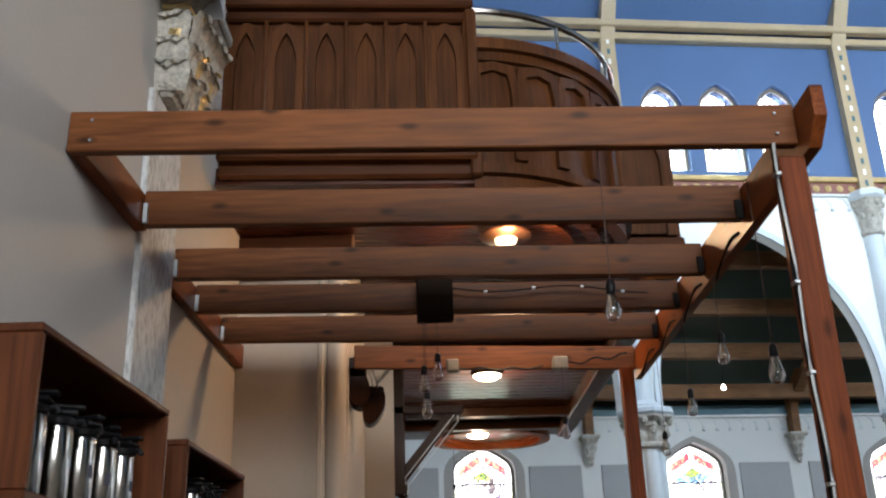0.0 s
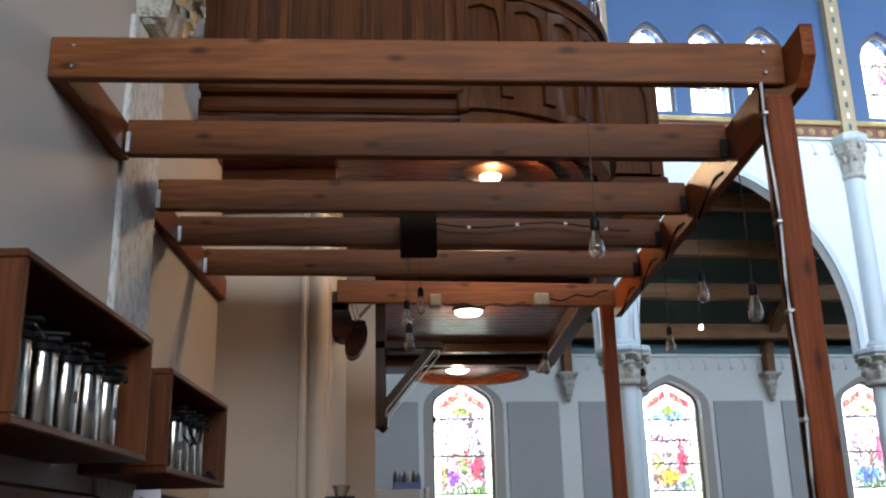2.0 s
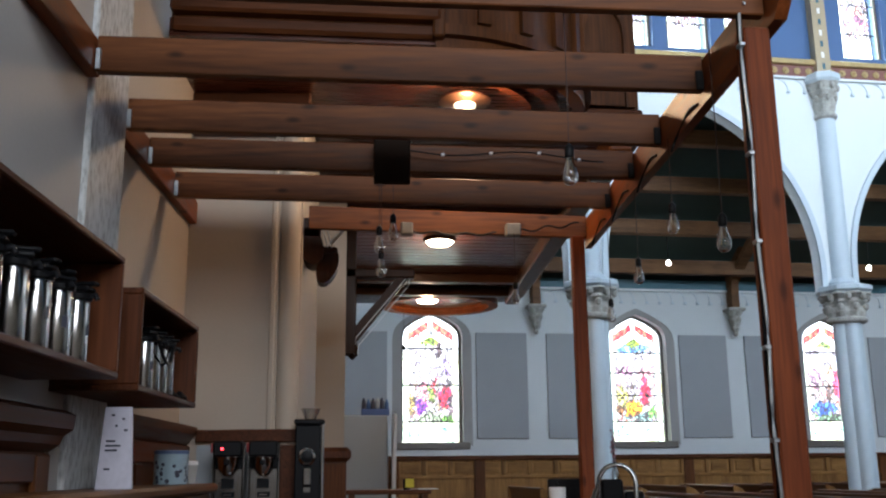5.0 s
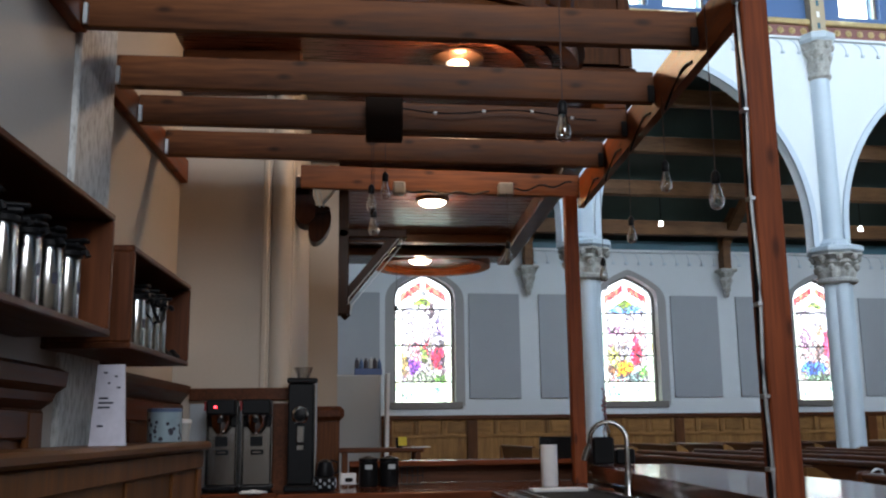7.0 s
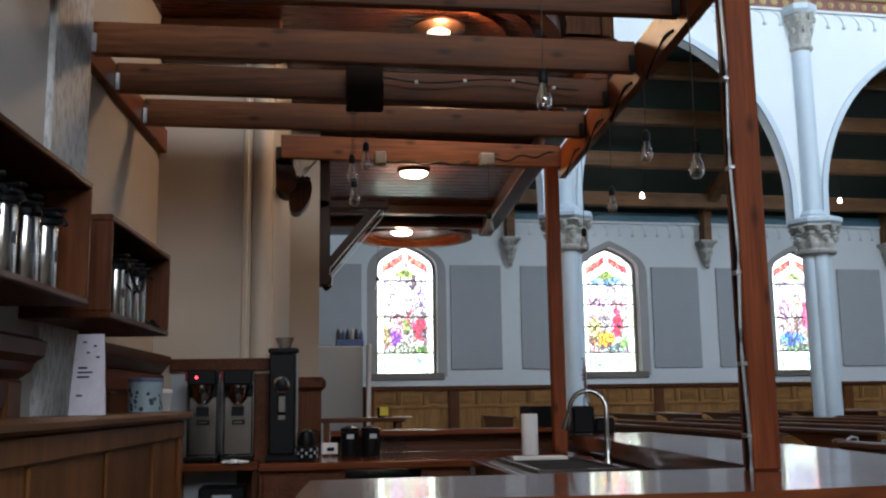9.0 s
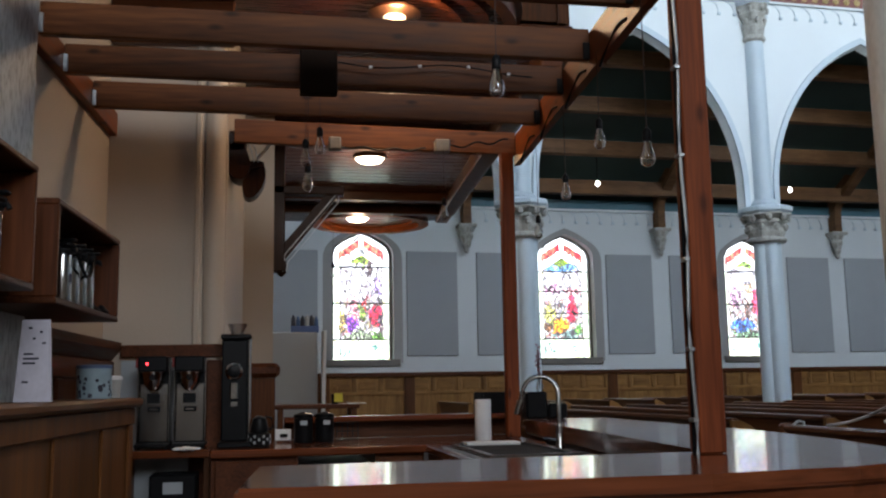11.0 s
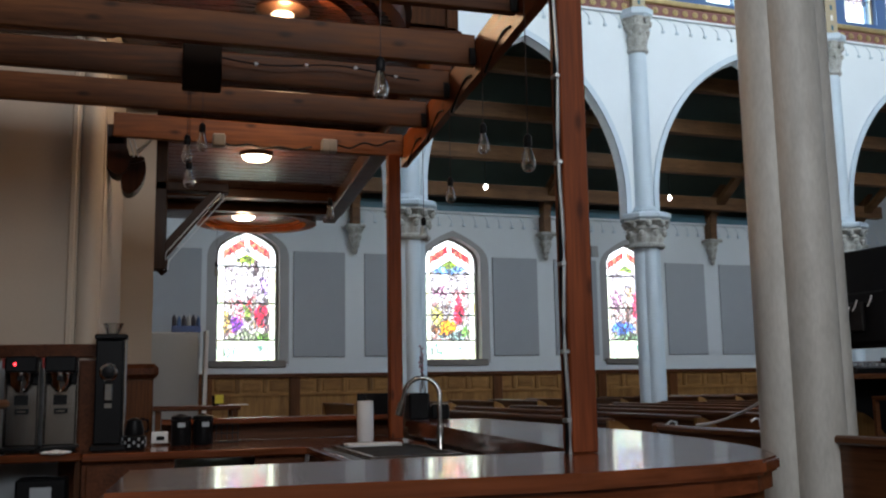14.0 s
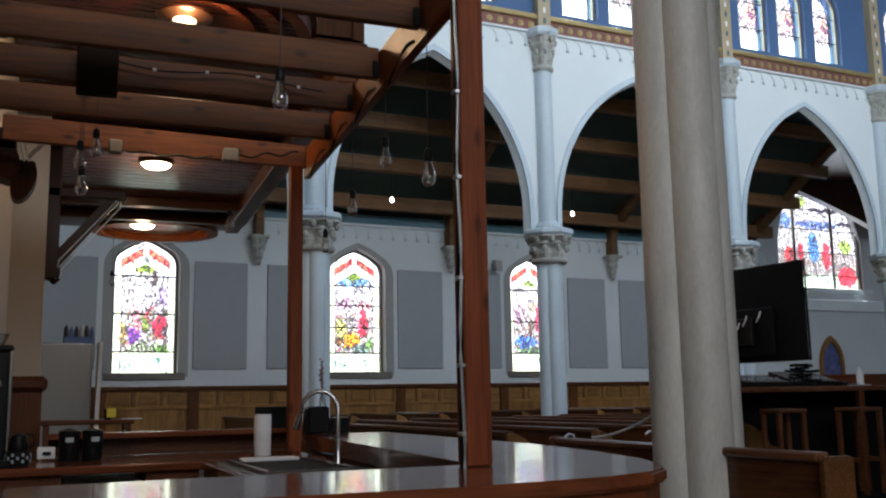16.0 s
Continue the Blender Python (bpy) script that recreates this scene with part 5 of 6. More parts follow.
def pendant(x, y, z, top, label="clear glass filament bulb hanging on a thin cord"):
    t = thing("pendant_bulb", label, "pendant lamp", pose(x, y, z), "pendant bulbs")
    part("bulb", lathe([(0.004, 0), (0.014, 0.003), (0.021, 0.012), (0.0245, 0.027), (0.0235, 0.04), (0.018, 0.06), (0.0125, 0.078), (0.0105, 0.088)], 20), M_GLASS, t, smooth=True)
    part("socket", lathe([(0.0125, 0.086), (0.0145, 0.09), (0.0145, 0.118), (0.009, 0.128), (0.004, 0.132)], 14), M_BLACK, t, smooth=True)
    part("filament", tube([(-0.006, 0, 0.08), (-0.009, 0, 0.025), (-0.003, 0.004, 0.07), (0.004, -0.004, 0.022), (0.009, 0, 0.07), (0.006, 0, 0.08)], 0.0011, 5), M_GOLD, t)
    part("cord", tube([(0, 0, 0.13), (0.001, 0, (top - z) * 0.5), (0, 0, top - z)], 0.0022, 6), M_CORD, t)
    return t


pendant(-0.708, 0.10, 2.126, HR + 0.05)
pendant(-0.156, 0.30, 1.973, HR + 0.02)
pendant(-0.054, 1.03, 2.217, HR - 0.04)
pendant(0.027, 1.75, 2.148, HR - 0.04)
pendant(0.0866, 2.448, 2.072, HR - 0.044)
pendant(-0.369, 2.84, 2.238, 2.66)
pendant(-1.218, 1.66, 2.260, 2.605)
pendant(-1.153, 1.69, 2.326, 2.605)
pendant(-1.207, 1.68, 2.153, 2.605)
pendant(-0.815, 5.97, 2.26, 3.0, "glass bulb hanging on a long cord from a brace")

# cables along joists, beam and post
cb_ = thing("lamp_cable", "thin dark lamp cable stapled along the timbers", "cable")
path = []
for i in range(25):
    k = i / 24
    x = -1.07 + k * 0.92
    path.append((x, 1.706 - 0.06 * (x + 1.07) * 0.9, 2.775 - 0.016 * math.sin(k * 8) - 0.035 * k))
part("run", tube(path, 0.0035, 6), M_BLACK, cb_)
for k in (4, 10, 16, 21):
    q = path[k]
    part("staple", box(q[0] - 0.008, q[0] + 0.008, q[1] - 0.006, q[1] + 0.006, q[2] - 0.006, q[2] + 0.007, 0.002), M_PAPER, cb_, "white cable staple")
path = [(-0.97 + 0.02 * i, 2.885 - 0.0005 * i, 2.675 - 0.012 * math.sin(i / 30 * math.pi) - 0.008 * math.sin(i * 0.7)) for i in range(26)]
part("run", tube(path, 0.006, 6), M_BLACK, cb_)
path = [(-0.37 + 0.016 * i, 2.875 - 0.001 * i, 2.68 + 0.002 * i + 0.012 * math.sin(i * 0.6)) for i in range(26)]
part("run", tube(path, 0.006, 6), M_BLACK, cb_)
for y in (0.70, 1.30, 1.85, 2.4):
    path = [(beam_x(y + k * 0.045) + 0.001 - 0.004 * math.sin(k), y + k * 0.045, HR - 0.02 + 0.055 * (k / 8) * (1 - k / 8) * 3 - 0.008 * k) for k in range(9)]
    part("run", tube(path, 0.006, 6), M_BLACK, cb_)
cd = thing("post_conduit", "grey cable clipped down the post", "cable")
path = [(-0.180 - 0.004 * math.sin(i * 0.9), -0.006, 2.66 - i * 0.0795) for i in range(21)]
part("cable", tube(path, 0.0055, 6), M_ZINC, cd)
path = [(-0.179, 0.012 + 0.002 * math.sin(i), 2.66 - i * 0.0795) for i in range(21)]
part("cable", tube(path, 0.006, 6), M_BLACK, cd)
for z in (2.55, 2.2, 1.93, 1.62, 1.36, 1.16):
    part("clip", box(-0.190, -0.1725, -0.015, 0.018, z, z + 0.012, 0.002), M_ZINC, cd)

# ledge: notice board, patterned tin, tub
nb = thing("notice_card", "pale lilac printed card standing on the ledge", "card", pose(-2.12, 0.66, 1.245, 0, 0, -10))
bm = bmesh.new()
hexa(bm, [(-0.05, 0, 0), (0.07, 0, 0), (0.07, 0.012, 0), (-0.05, 0.012, 0), (-0.055, 0.055, 0.265), (0.035, 0.055, 0.265), (0.035, 0.064, 0.265), (-0.055, 0.064, 0.265)])
part("card", bm, painted("lilac_card", (0.55, 0.53, 0.60), 0.6, 0.15, 14), nb)
for i, (u, z, w) in enumerate(((-0.03, 0.235, 0.012), (0.008, 0.222, 0.01), (-0.012, 0.20, 0.008), (0.02, 0.185, 0.012), (-0.035, 0.15, 0.03), (-0.035, 0.135, 0.05), (-0.035, 0.12, 0.04), (-0.03, 0.06, 0.02))):
    y = 0.055 * z / 0.265 - 0.0025
    part("printed_bar", box(u, u + w, y, y + 0.002, z, z + 0.006), M_BARS, nb)
tn = thing("patterned_tin", "pale blue round tin with dark spots", "tin", pose(-2.135, 1.90, 1.244))
part("can", lathe([(0.072, 0), (0.075, 0.005), (0.075, 0.135), (0.070, 0.14)], 28), painted("pale_blue_tin", (0.36, 0.47, 0.52), 0.35, 0.12, 18), tn, smooth=True)
part("lid_rim", lathe([(0.077, 0.132), (0.077, 0.146), (0.070, 0.149)], 28), painted("blue_lid", (0.12, 0.17, 0.30), 0.35, 0.1, 10), tn, smooth=True)
rnd = random.Random(11)
for i in range(26):
    a, z = -2.6 + 3.4 * rnd.random(), 0.012 + 0.085 * rnd.random() ** 1.4
    s = 0.006 + 0.006 * rnd.random()
    part("spot", lathe([(s, 0), (s * 0.7, 0.0012)], 7), M_BARS, tn).matrix_basis = pose(0.0752 * math.cos(a), 0.0752 * math.sin(a), z, 90, 0, math.degrees(a) + 90)
tb = thing("plastic_tub", "translucent white tub with a lid", "tub", pose(-2.115, 2.17, 1.244))
part("tub", lathe([(0.05, 0), (0.058, 0.08), (0.058, 0.085)], 20), painted("cloudy_plastic", (0.42, 0.42, 0.40), 0.4, 0.1, 10), tb, smooth=True)
part("lid", lathe([(0.062, 0.085), (0.062, 0.1), (0.05, 0.105)], 20), M_PAPER, tb, smooth=True)


def brewer(x, lit):
    t = thing("coffee_brewer", "tall steel airpot coffee brewer with a black top", "coffee maker", pose(x, 2.72, 0.985), "coffee brewers")
    part("base_plate", box(-0.085, 0.085, -0.10, 0.14, 0, 0.018, 0.004), M_BLACK, t)
    part("steel_column", box(-0.075, 0.075, 0.0, 0.13, 0.019, 0.33, 0.006), M_STEEL, t)
    part("side_rail", box(-0.083, -0.0755, -0.01, 0.135, 0.019, 0.44, 0.002), M_STEEL, t)
    part("side_rail", box(0.0755, 0.083, -0.01, 0.135, 0.019, 0.44, 0.002), M_STEEL, t)
    part("head", box(-0.075, 0.075, -0.09, 0.13, 0.39, 0.47, 0.008), M_BLACK, t)
    part("head_back", box(-0.075, 0.075, 0.01, 0.13, 0.331, 0.389, 0.003), M_BLACK, t)
    part("brew_funnel", lathe([(0.022, 0.29), (0.05, 0.325), (0.058, 0.389)], 20, (0.0, -0.035, 0)), M_CHROME, t, smooth=True)
    part("funnel_handle", box(-0.012, 0.012, -0.125, -0.09, 0.345, 0.372, 0.004), M_BLACK, t)
    part("label_plate", box(-0.035, 0.03, -0.004, -0.001, 0.225, 0.275), M_BLACK, t)
    part("label_plate", box(-0.030, 0.035, -0.004, -0.001, 0.18, 0.205), M_BLACK, t)
    part("label_bar", box(-0.022, 0.022, -0.0055, -0.0045, 0.188, 0.197), M_STEEL, t)
    part("side_badge", box(-0.086, -0.0765, -0.095, -0.05, 0.41, 0.46, 0.003), M_CHAIR_RED, t)
    part("foot", lathe([(0.012, -0.012), (0.014, 0)], 10, (-0.07, -0.08, 0)), M_BLACK, t)
    part("foot", lathe([(0.012, -0.012), (0.014, 0)], 10, (0.07, -0.08, 0)), M_BLACK, t)
    if lit:
        part("indicator_light", lathe([(0.007, 0), (0.005, 0.004)], 10), M_RED_LED, t).matrix_basis = pose(-0.028, -0.091, 0.43, 90)
    return t


brewer(-1.97, True)
brewer(-1.785, False)
bs = thing("brewer_stand", "low dark stand with an open shelf under the brewers", "stand", pose(-1.88, 2.62, 0))
part("top", box(-0.23, 0.21, -0.03, 0.27, 0.93, 0.97, 0.006), M_BAR, bs)
part("side", box(-0.23, -0.20, 0, 0.27, FL, 0.928), M_DARK, bs)
part("side", box(0.18, 0.21, 0, 0.27, FL, 0.928), M_DARK, bs)
part("shelf", box(-0.198, 0.178, 0.02, 0.27, 0.60, 0.62), M_DARK, bs)
bx = thing("grey_bin", "dark storage bin with a pale label", "bin", pose(-1.86, 2.68, 0.622))
part("bin", box(-0.12, 0.12, 0, 0.2, 0, 0.22, 0.01), M_BLACK, bx)
part("label", box(-0.05, 0.05, -0.003, -0.0005, 0.12, 0.18), M_FRIDGE, bx)
pl = thing("folded_towel", "crumpled white cloth beside the brewer", "towel", pose(-1.79, 2.60, 0.971))
bm = lathe([(0.055, 0), (0.06, 0.006), (0.05, 0.012), (0.03, 0.010), (0.012, 0.018)], 30, (0, 0, 0), None, 7, 0.28)
part("cloth", bm, M_PAPER, pl)

gr = thing("coffee_grinder", "tall black coffee grinder with a silver dial", "coffee grinder", pose(-1.545, 2.74, 0.971))
part("base", box(-0.09, 0.09, -0.12, 0.15, 0, 0.03, 0.006), M_BLACK, gr)
part("column", box(-0.078, 0.06, -0.03, 0.15, 0.031, 0.57, 0.008), M_BLACK, gr)
part("chrome_side", box(0.0605, 0.078, -0.028, 0.148, 0.05, 0.585, 0.006), M_CHROME, gr)
part("top_cap", box(-0.085, 0.08, -0.045, 0.155, 0.571, 0.60, 0.008), M_BLACK, gr)
dial = part("dial", lathe([(0.046, 0), (0.046, 0.012), (0.036, 0.02)], 28), M_CHROME, gr, smooth=True)
dial.matrix_basis = pose(-0.012, -0.031, 0.40, 90)
part("dial_knob", lathe([(0.034, 0), (0.030, 0.02), (0.012, 0.024)], 24), M_BLACK, dial, smooth=True).matrix_basis = pose(0, 0, 0.0205)
part("chute", box(-0.03, 0.012, -0.06, -0.031, 0.25, 0.345, 0.006), M_STEEL, gr)
part("badge", box(-0.028, 0.008, -0.034, -0.0305, 0.215, 0.24), M_STEEL, gr)
part("hopper", lathe([(0.03, 0.601), (0.055, 0.66)], 20, (0.0, 0.06, 0)), M_GLASS, gr, smooth=True)
kt = thing("cup_stack", "black checked bowl and dark kettle beside the grinder", "bowl", pose(-1.42, 2.66, 0.971))
part("bowl", lathe([(0.05, 0), (0.062, 0.02), (0.06, 0.07), (0.052, 0.075)], 22), M_BLACK, kt, smooth=True)
for r_ in range(3):
    for i in range(16):
        if (i + r_) % 2:
            a = math.tau * i / 16
            part("check", box(-0.006, 0.006, -0.0008, 0.0008, 0, 0.015), M_FRIDGE, kt).matrix_basis = pose(0.0615 * math.cos(a), 0.0615 * math.sin(a), 0.018 + 0.016 * r_, 0, 0, math.degrees(a) + 90)
part("kettle", lathe([(0.045, 0.076), (0.048, 0.10), (0.035, 0.15), (0.012, 0.165)], 20), M_BLACK, kt, smooth=True)
part("kettle_handle", tube([(0.03, 0, 0.16), (0.065, 0, 0.15), (0.07, 0, 0.10), (0.05, 0, 0.09)], 0.006, 8), M_BLACK, kt, smooth=True)

cn = thing("canister", "black lidded canister on the back counter", "canister", pose(-1.178, 2.95, 0.971), "canisters")
part("body", lathe([(0.05, 0), (0.053, 0.005), (0.053, 0.135), (0.046, 0.14)], 24), M_BLACK, cn, smooth=True)
part("lid", lathe([(0.055, 0.14), (0.055, 0.158), (0.03, 0.165), (0.01, 0.172)], 24), M_BLACK, cn, smooth=True)
part("label", box(-0.02, 0.02, -0.0555, -0.0535, 0.10, 0.125), M_FRIDGE, cn)
copy_thing(cn, NEAR @ pose(-1.060, 2.97, 0.971, 0, 0, 12) @ AGAIN)
cr = thing("wire_rack", "small black wire rack", "rack", pose(-0.93, 2.95, 0.971))
for i in range(5):
    part("wire", tube([(-0.06 + 0.03 * i, 0, 0), (-0.06 + 0.03 * i, 0, 0.11)], 0.0025, 5), M_BLACK_IRON, cr)
for z in (0.01, 0.06, 0.11):
    part("rail", tube([(-0.06, 0, z), (0.06, 0, z)], 0.003, 5), M_BLACK_IRON, cr)
sc = thing("outlet_box", "white power outlet box with a plug", "power outlet", pose(-1.29, 3.02, 0.971))
part("box", box(-0.045, 0.045, 0, 0.03, 0.012, 0.075, 0.004), M_PAPER, sc)
part("plug", box(-0.018, 0.025, -0.02, -0.001, 0.03, 0.05, 0.004), M_BLACK, sc)
tw = thing("paper_towel_roll", "white paper towel roll on a holder", "paper towel", pose(-0.235, 2.52, 0.971))
part("roll", lathe([(0.042, 0.012), (0.044, 0.02), (0.044, 0.222), (0.042, 0.228)], 26), M_PAPER, tw, smooth=True)
part("holder", lathe([(0.055, 0), (0.055, 0.008), (0.03, 0.011)], 24), M_BLACK, tw, smooth=True)
part("rod", tube([(0, 0, 0.22), (0, 0, 0.255)], 0.006, 8), M_BLACK, tw)
mo = thing("small_monitor", "black screen turned away beside the post", "monitor", pose(-0.03, 3.22, 1.07))
part("screen", box(-0.10, 0.10, 0, 0.03, 0.02, 0.165, 0.006), M_BLACK, mo)
part("foot", box(-0.05, 0.05, -0.02, 0.06, 0, 0.019, 0.004), M_BLACK, mo)
rg = thing("card_reader", "black register terminal on the bar end", "register", pose(0.20, 3.02, 1.072))
part("body", box(-0.07, 0.06, -0.05, 0.08, 0, 0.16, 0.012), M_BLACK, rg)
part("printer", box(0.075, 0.19, -0.03, 0.09, 0, 0.09, 0.01), M_BLACK, rg)
part("receipt", box(0.085, 0.18, -0.032, 0.0, 0.092, 0.096), M_BEIGE, rg)
fl = thing("flower_vase", "thin pink twig flowers in a slim vase", "flowers", pose(0.24, 3.06, 1.232))
part("vase", lathe([(0.018, 0), (0.022, 0.03), (0.012, 0.07), (0.014, 0.08)], 14), M_GLASS, fl, smooth=True)
rnd = random.Random(3)
PINK = painted("dry_pink_petals", (0.30, 0.14, 0.17), 0.8, 0.3, 20)
for i in range(5):
    dx, dy = 0.06 * (rnd.random() - 0.5), 0.06 * (rnd.random() - 0.5)
    h = 0.16 + 0.12 * rnd.random()
    stem = part("stem", tube([(0, 0, 0.02), (dx * 0.4, dy * 0.4, h * 0.5), (dx, dy, h)], 0.0016, 5), M_CORD, fl)
    for k in range(5):
        f = 0.45 + 0.13 * k
        part("blossom", lathe([(0.002, -0.006), (0.008, 0), (0.005, 0.006)], 6, (dx * f + 0.012 * (rnd.random() - 0.5), dy * f, h * f + 0.01)), PINK, stem)

# service shelf past the counter: tray, notes, fridge with a case on it
sv = thing("service_table", "dark wooden side table past the back counter", "table", pose(-1.0, 4.5, 0))
part("tabletop", box(-0.33, 0.27, -0.15, 0.25, 1.13, 1.16, 0.006), M_DARK_X, sv)
for x, y in ((-0.29, -0.11), (0.23, -0.11), (-0.29, 0.21), (0.23, 0.21)):
    part("leg", box(x - 0.02, x + 0.02, y - 0.02, y + 0.02, FL, 1.129), M_DARK, sv)
pc = thing("pencil_cup", "dark pencil cup with a yellow sticky note", "pencil cup", pose(-0.90, 4.42, 1.161))
part("cup", lathe([(0.025, 0), (0.028, 0.07)], 16), M_BLACK, pc)
part("note", box(-0.01, 0.05, -0.034, -0.030, 0.015, 0.075), painted("yellow_note", (0.72, 0.60, 0.06), 0.7, 0.05, 10), pc)
for i in range(3):
    part("pencil", tube([(0.01 * i - 0.01, 0, 0.02), (0.018 * i - 0.02, 0, 0.12)], 0.003, 6), M_OAK, pc)
ppr = thing("loose_paper", "sheet of white paper lying on the table edge", "paper", pose(-0.76, 4.40, 1.162))
part("sheet", box(-0.05, 0.08, -0.05, 0.10, 0, 0.004), M_PAPER, ppr)
fg = thing("tall_fridge", "grey enamelled fridge with an open door edge", "fridge", pose(-1.07, 7.0, 0))
part("body", box(-0.62, 0.17, 0.02, 0.6, FL, 1.83, 0.012), M_FRIDGE, fg)
bm = bmesh.new()
hexa(bm, [(0.175, -0.25, FL), (0.215, -0.25, FL), (0.25, 0.10, FL), (0.21, 0.10, FL), (0.215, -0.25, 1.83), (0.245, -0.25, 1.83), (0.25, 0.10, 1.83), (0.21, 0.10, 1.83)])
part("door", bm, M_PAPER, fg, "white fridge door edge")
cs = thing("drinks_case", "blue wrapped case of bottles on the fridge", "case", pose(-1.02, 7.2, 1.832))
part("crate", box(-0.14, 0.14, -0.05, 0.12, 0, 0.07, 0.008), painted("blue_wrap", (0.05, 0.10, 0.28), 0.35, 0.2, 12), cs)
for i in range(6):
    for k in range(2):
        tall = 0.12 + 0.03 * ((i * 5 + k * 3) % 4) / 3
        part("bottle", lathe([(0.02, 0.071), (0.022, 0.08), (0.02, tall), (0.009, tall + 0.02), (0.009, tall + 0.035)], 12, (-0.115 + 0.046 * i, -0.01 + 0.06 * k, 0)), (M_BARS, M_BLUE, M_BARS, M_FRIDGE)[(i + 2 * k) % 4], cs)

# brace and carved bracket under the gallery
br = thing("gallery_brace", "dark wooden diagonal brace with white conduits under the gallery", "brace")
part("wall_post", box(-1.36, -1.245, 5.9, 6.05, 2.30, 3.503, 0.01), M_DEEP, br)
bm = bmesh.new()
hexa(bm, [(-1.25, 5.93, 2.40), (-1.25, 6.02, 2.40), (-0.78, 6.02, 2.99), (-0.78, 5.93, 2.99), (-1.25, 5.93, 2.56), (-1.25, 6.02, 2.56), (-0.86, 6.02, 3.03), (-0.86, 5.93, 3.03)])
part("diagonal", bm, M_DEEP, br)
part("conduit", tube([(-1.26, 5.91, 2.30), (-1.245, 5.91, 2.45), (-0.80, 5.91, 2.99)], 0.005, 8), M_PAPER, br, "white conduit")
part("conduit", tube([(-1.23, 5.90, 2.30), (-1.22, 5.90, 2.38), (-0.77, 5.90, 2.93), (-0.77, 5.90, 2.98)], 0.005, 8), M_PAPER, br, "white conduit")
part("drop_end", lathe([(0.01, 2.26), (0.05, 2.30), (0.055, 2.36), (0.03, 2.44)], 12, (-1.275, 5.97, 0)), M_DEEP, br)
part("head_rail", box(-1.36, -0.72, 5.9, 6.05, 3.0, 3.08, 0.01), M_DEEP, br)
ck = thing("carved_bracket", "dark carved double scroll bracket with steel conduits on the wall", "bracket", pose(-1.515, 3.05, 2.385))


def scroll(x, z, rx, rz, tilt):
    """A rolled leaf seen from its side."""
    return [(x + rx * math.cos(a) * math.cos(tilt) - rz * math.sin(a) * math.sin(tilt), z + rx * math.cos(a) * math.sin(tilt) + rz * math.sin(a) * math.cos(tilt)) for a in [i * math.tau / 20 for i in range(20)]]


part("block", box(-0.15, 0.0, 0, 0.2, 0.28, 0.41, 0.012), M_DEEP, ck)
part("scroll", prism(scroll(-0.055, 0.23, 0.075, 0.115, 0.25), "y", 0.0, 0.2), M_DEEP, ck)
part("scroll", prism(scroll(0.045, 0.12, 0.06, 0.115, -0.35), "y", 0.03, 0.17), M_DEEP, ck)
part("collar", prism(scroll(0.03, 0.21, 0.075, 0.022, 0.1), "y", 0.01, 0.19), M_DEEP, ck)
for i in range(2):
    part("conduit", tube([(0.005 + 0.025 * i, -0.006, 0.36), (0.03 + 0.025 * i, -0.008, 0.28), (0.045 + 0.025 * i, -0.008, 0.22)], 0.004, 7), M_ZINC, ck, "pale steel conduit", smooth=True)
part("strut", tube([(0.06, 0.1, 0.27), (0.19, 0.1, 0.42)], 0.011, 8), M_ZINC, ck, smooth=True)


# ---- nave: pews, sound desk ----
def pew(length):
    t = thing("church_pew", "dark stained wooden church pew with oak ends", "pew", group="church pews")
    part("backrest", hexa(bmesh.new(), [(0.0, 0, 0.42), (0.03, 0, 0.42), (0.03, length, 0.42), (0.0, length, 0.42), (-0.08, 0, 0.90), (-0.05, 0, 0.90), (-0.05, length, 0.90), (-0.08, length, 0.90)]), M_PEW, t)
    part("top_rail", box(-0.11, -0.03, 0, length, 0.90, 0.95, 0.012), M_PEW, t)
    part("seat", box(0.02, 0.46, 0.0, length, 0.41, 0.445, 0.008), M_PEW, t)
    part("seat_front", box(0.42, 0.445, 0.0, length, 0.06, 0.409), M_PEW, t)
    for y in (-0.05, length):
        part("end_panel", prism([(-0.12, 0), (0.46, 0), (0.46, 0.55), (0.40, 0.66), (0.22, 0.72), (0.06, 0.88), (-0.04, 0.93), (-0.12, 0.93)], "y", y, y + 0.05), M_OAK, t, "golden oak end panel")
    part("book_rack", box(-0.13, -0.055, 0.2, length - 0.2, 0.60, 0.66, 0.004), M_PEW, t)
    return t


pw_ = pew(6.4)
pw_.matrix_basis = CH @ pose(2.95, 5.15, 0)
for i in range(1, 15):
    copy_thing(pw_, CH @ pose(2.95 + 0.92 * i, 5.15, 0))
near = thing("pew_screen", "low dark wooden screen before the pews with an oak end post", "pew screen")
part("panel", box(-0.02, 0.02, 0, 2.55, 0, 0.90), M_PEW, near)
part("top_rail", box(-0.05, 0.05, 0, 2.55, 0.901, 0.95, 0.012), M_PEW, near)
part("end_post", box(-0.05, 0.16, -0.07, -0.002, 0, 0.93, 0.02), M_LEDGE, near)
part("end_post", box(-0.06, 0.06, 2.552, 2.62, 0, 0.96, 0.02), M_PEW, near)
near.matrix_basis = CH @ pose(2.50, 1.18, 0)
side = pew(2.6)
side.matrix_basis = CH @ pose(3.2, 15.2, 0)
for i in range(1, 14):
    copy_thing(side, CH @ pose(3.2 + 0.95 * i, 15.2, 0))
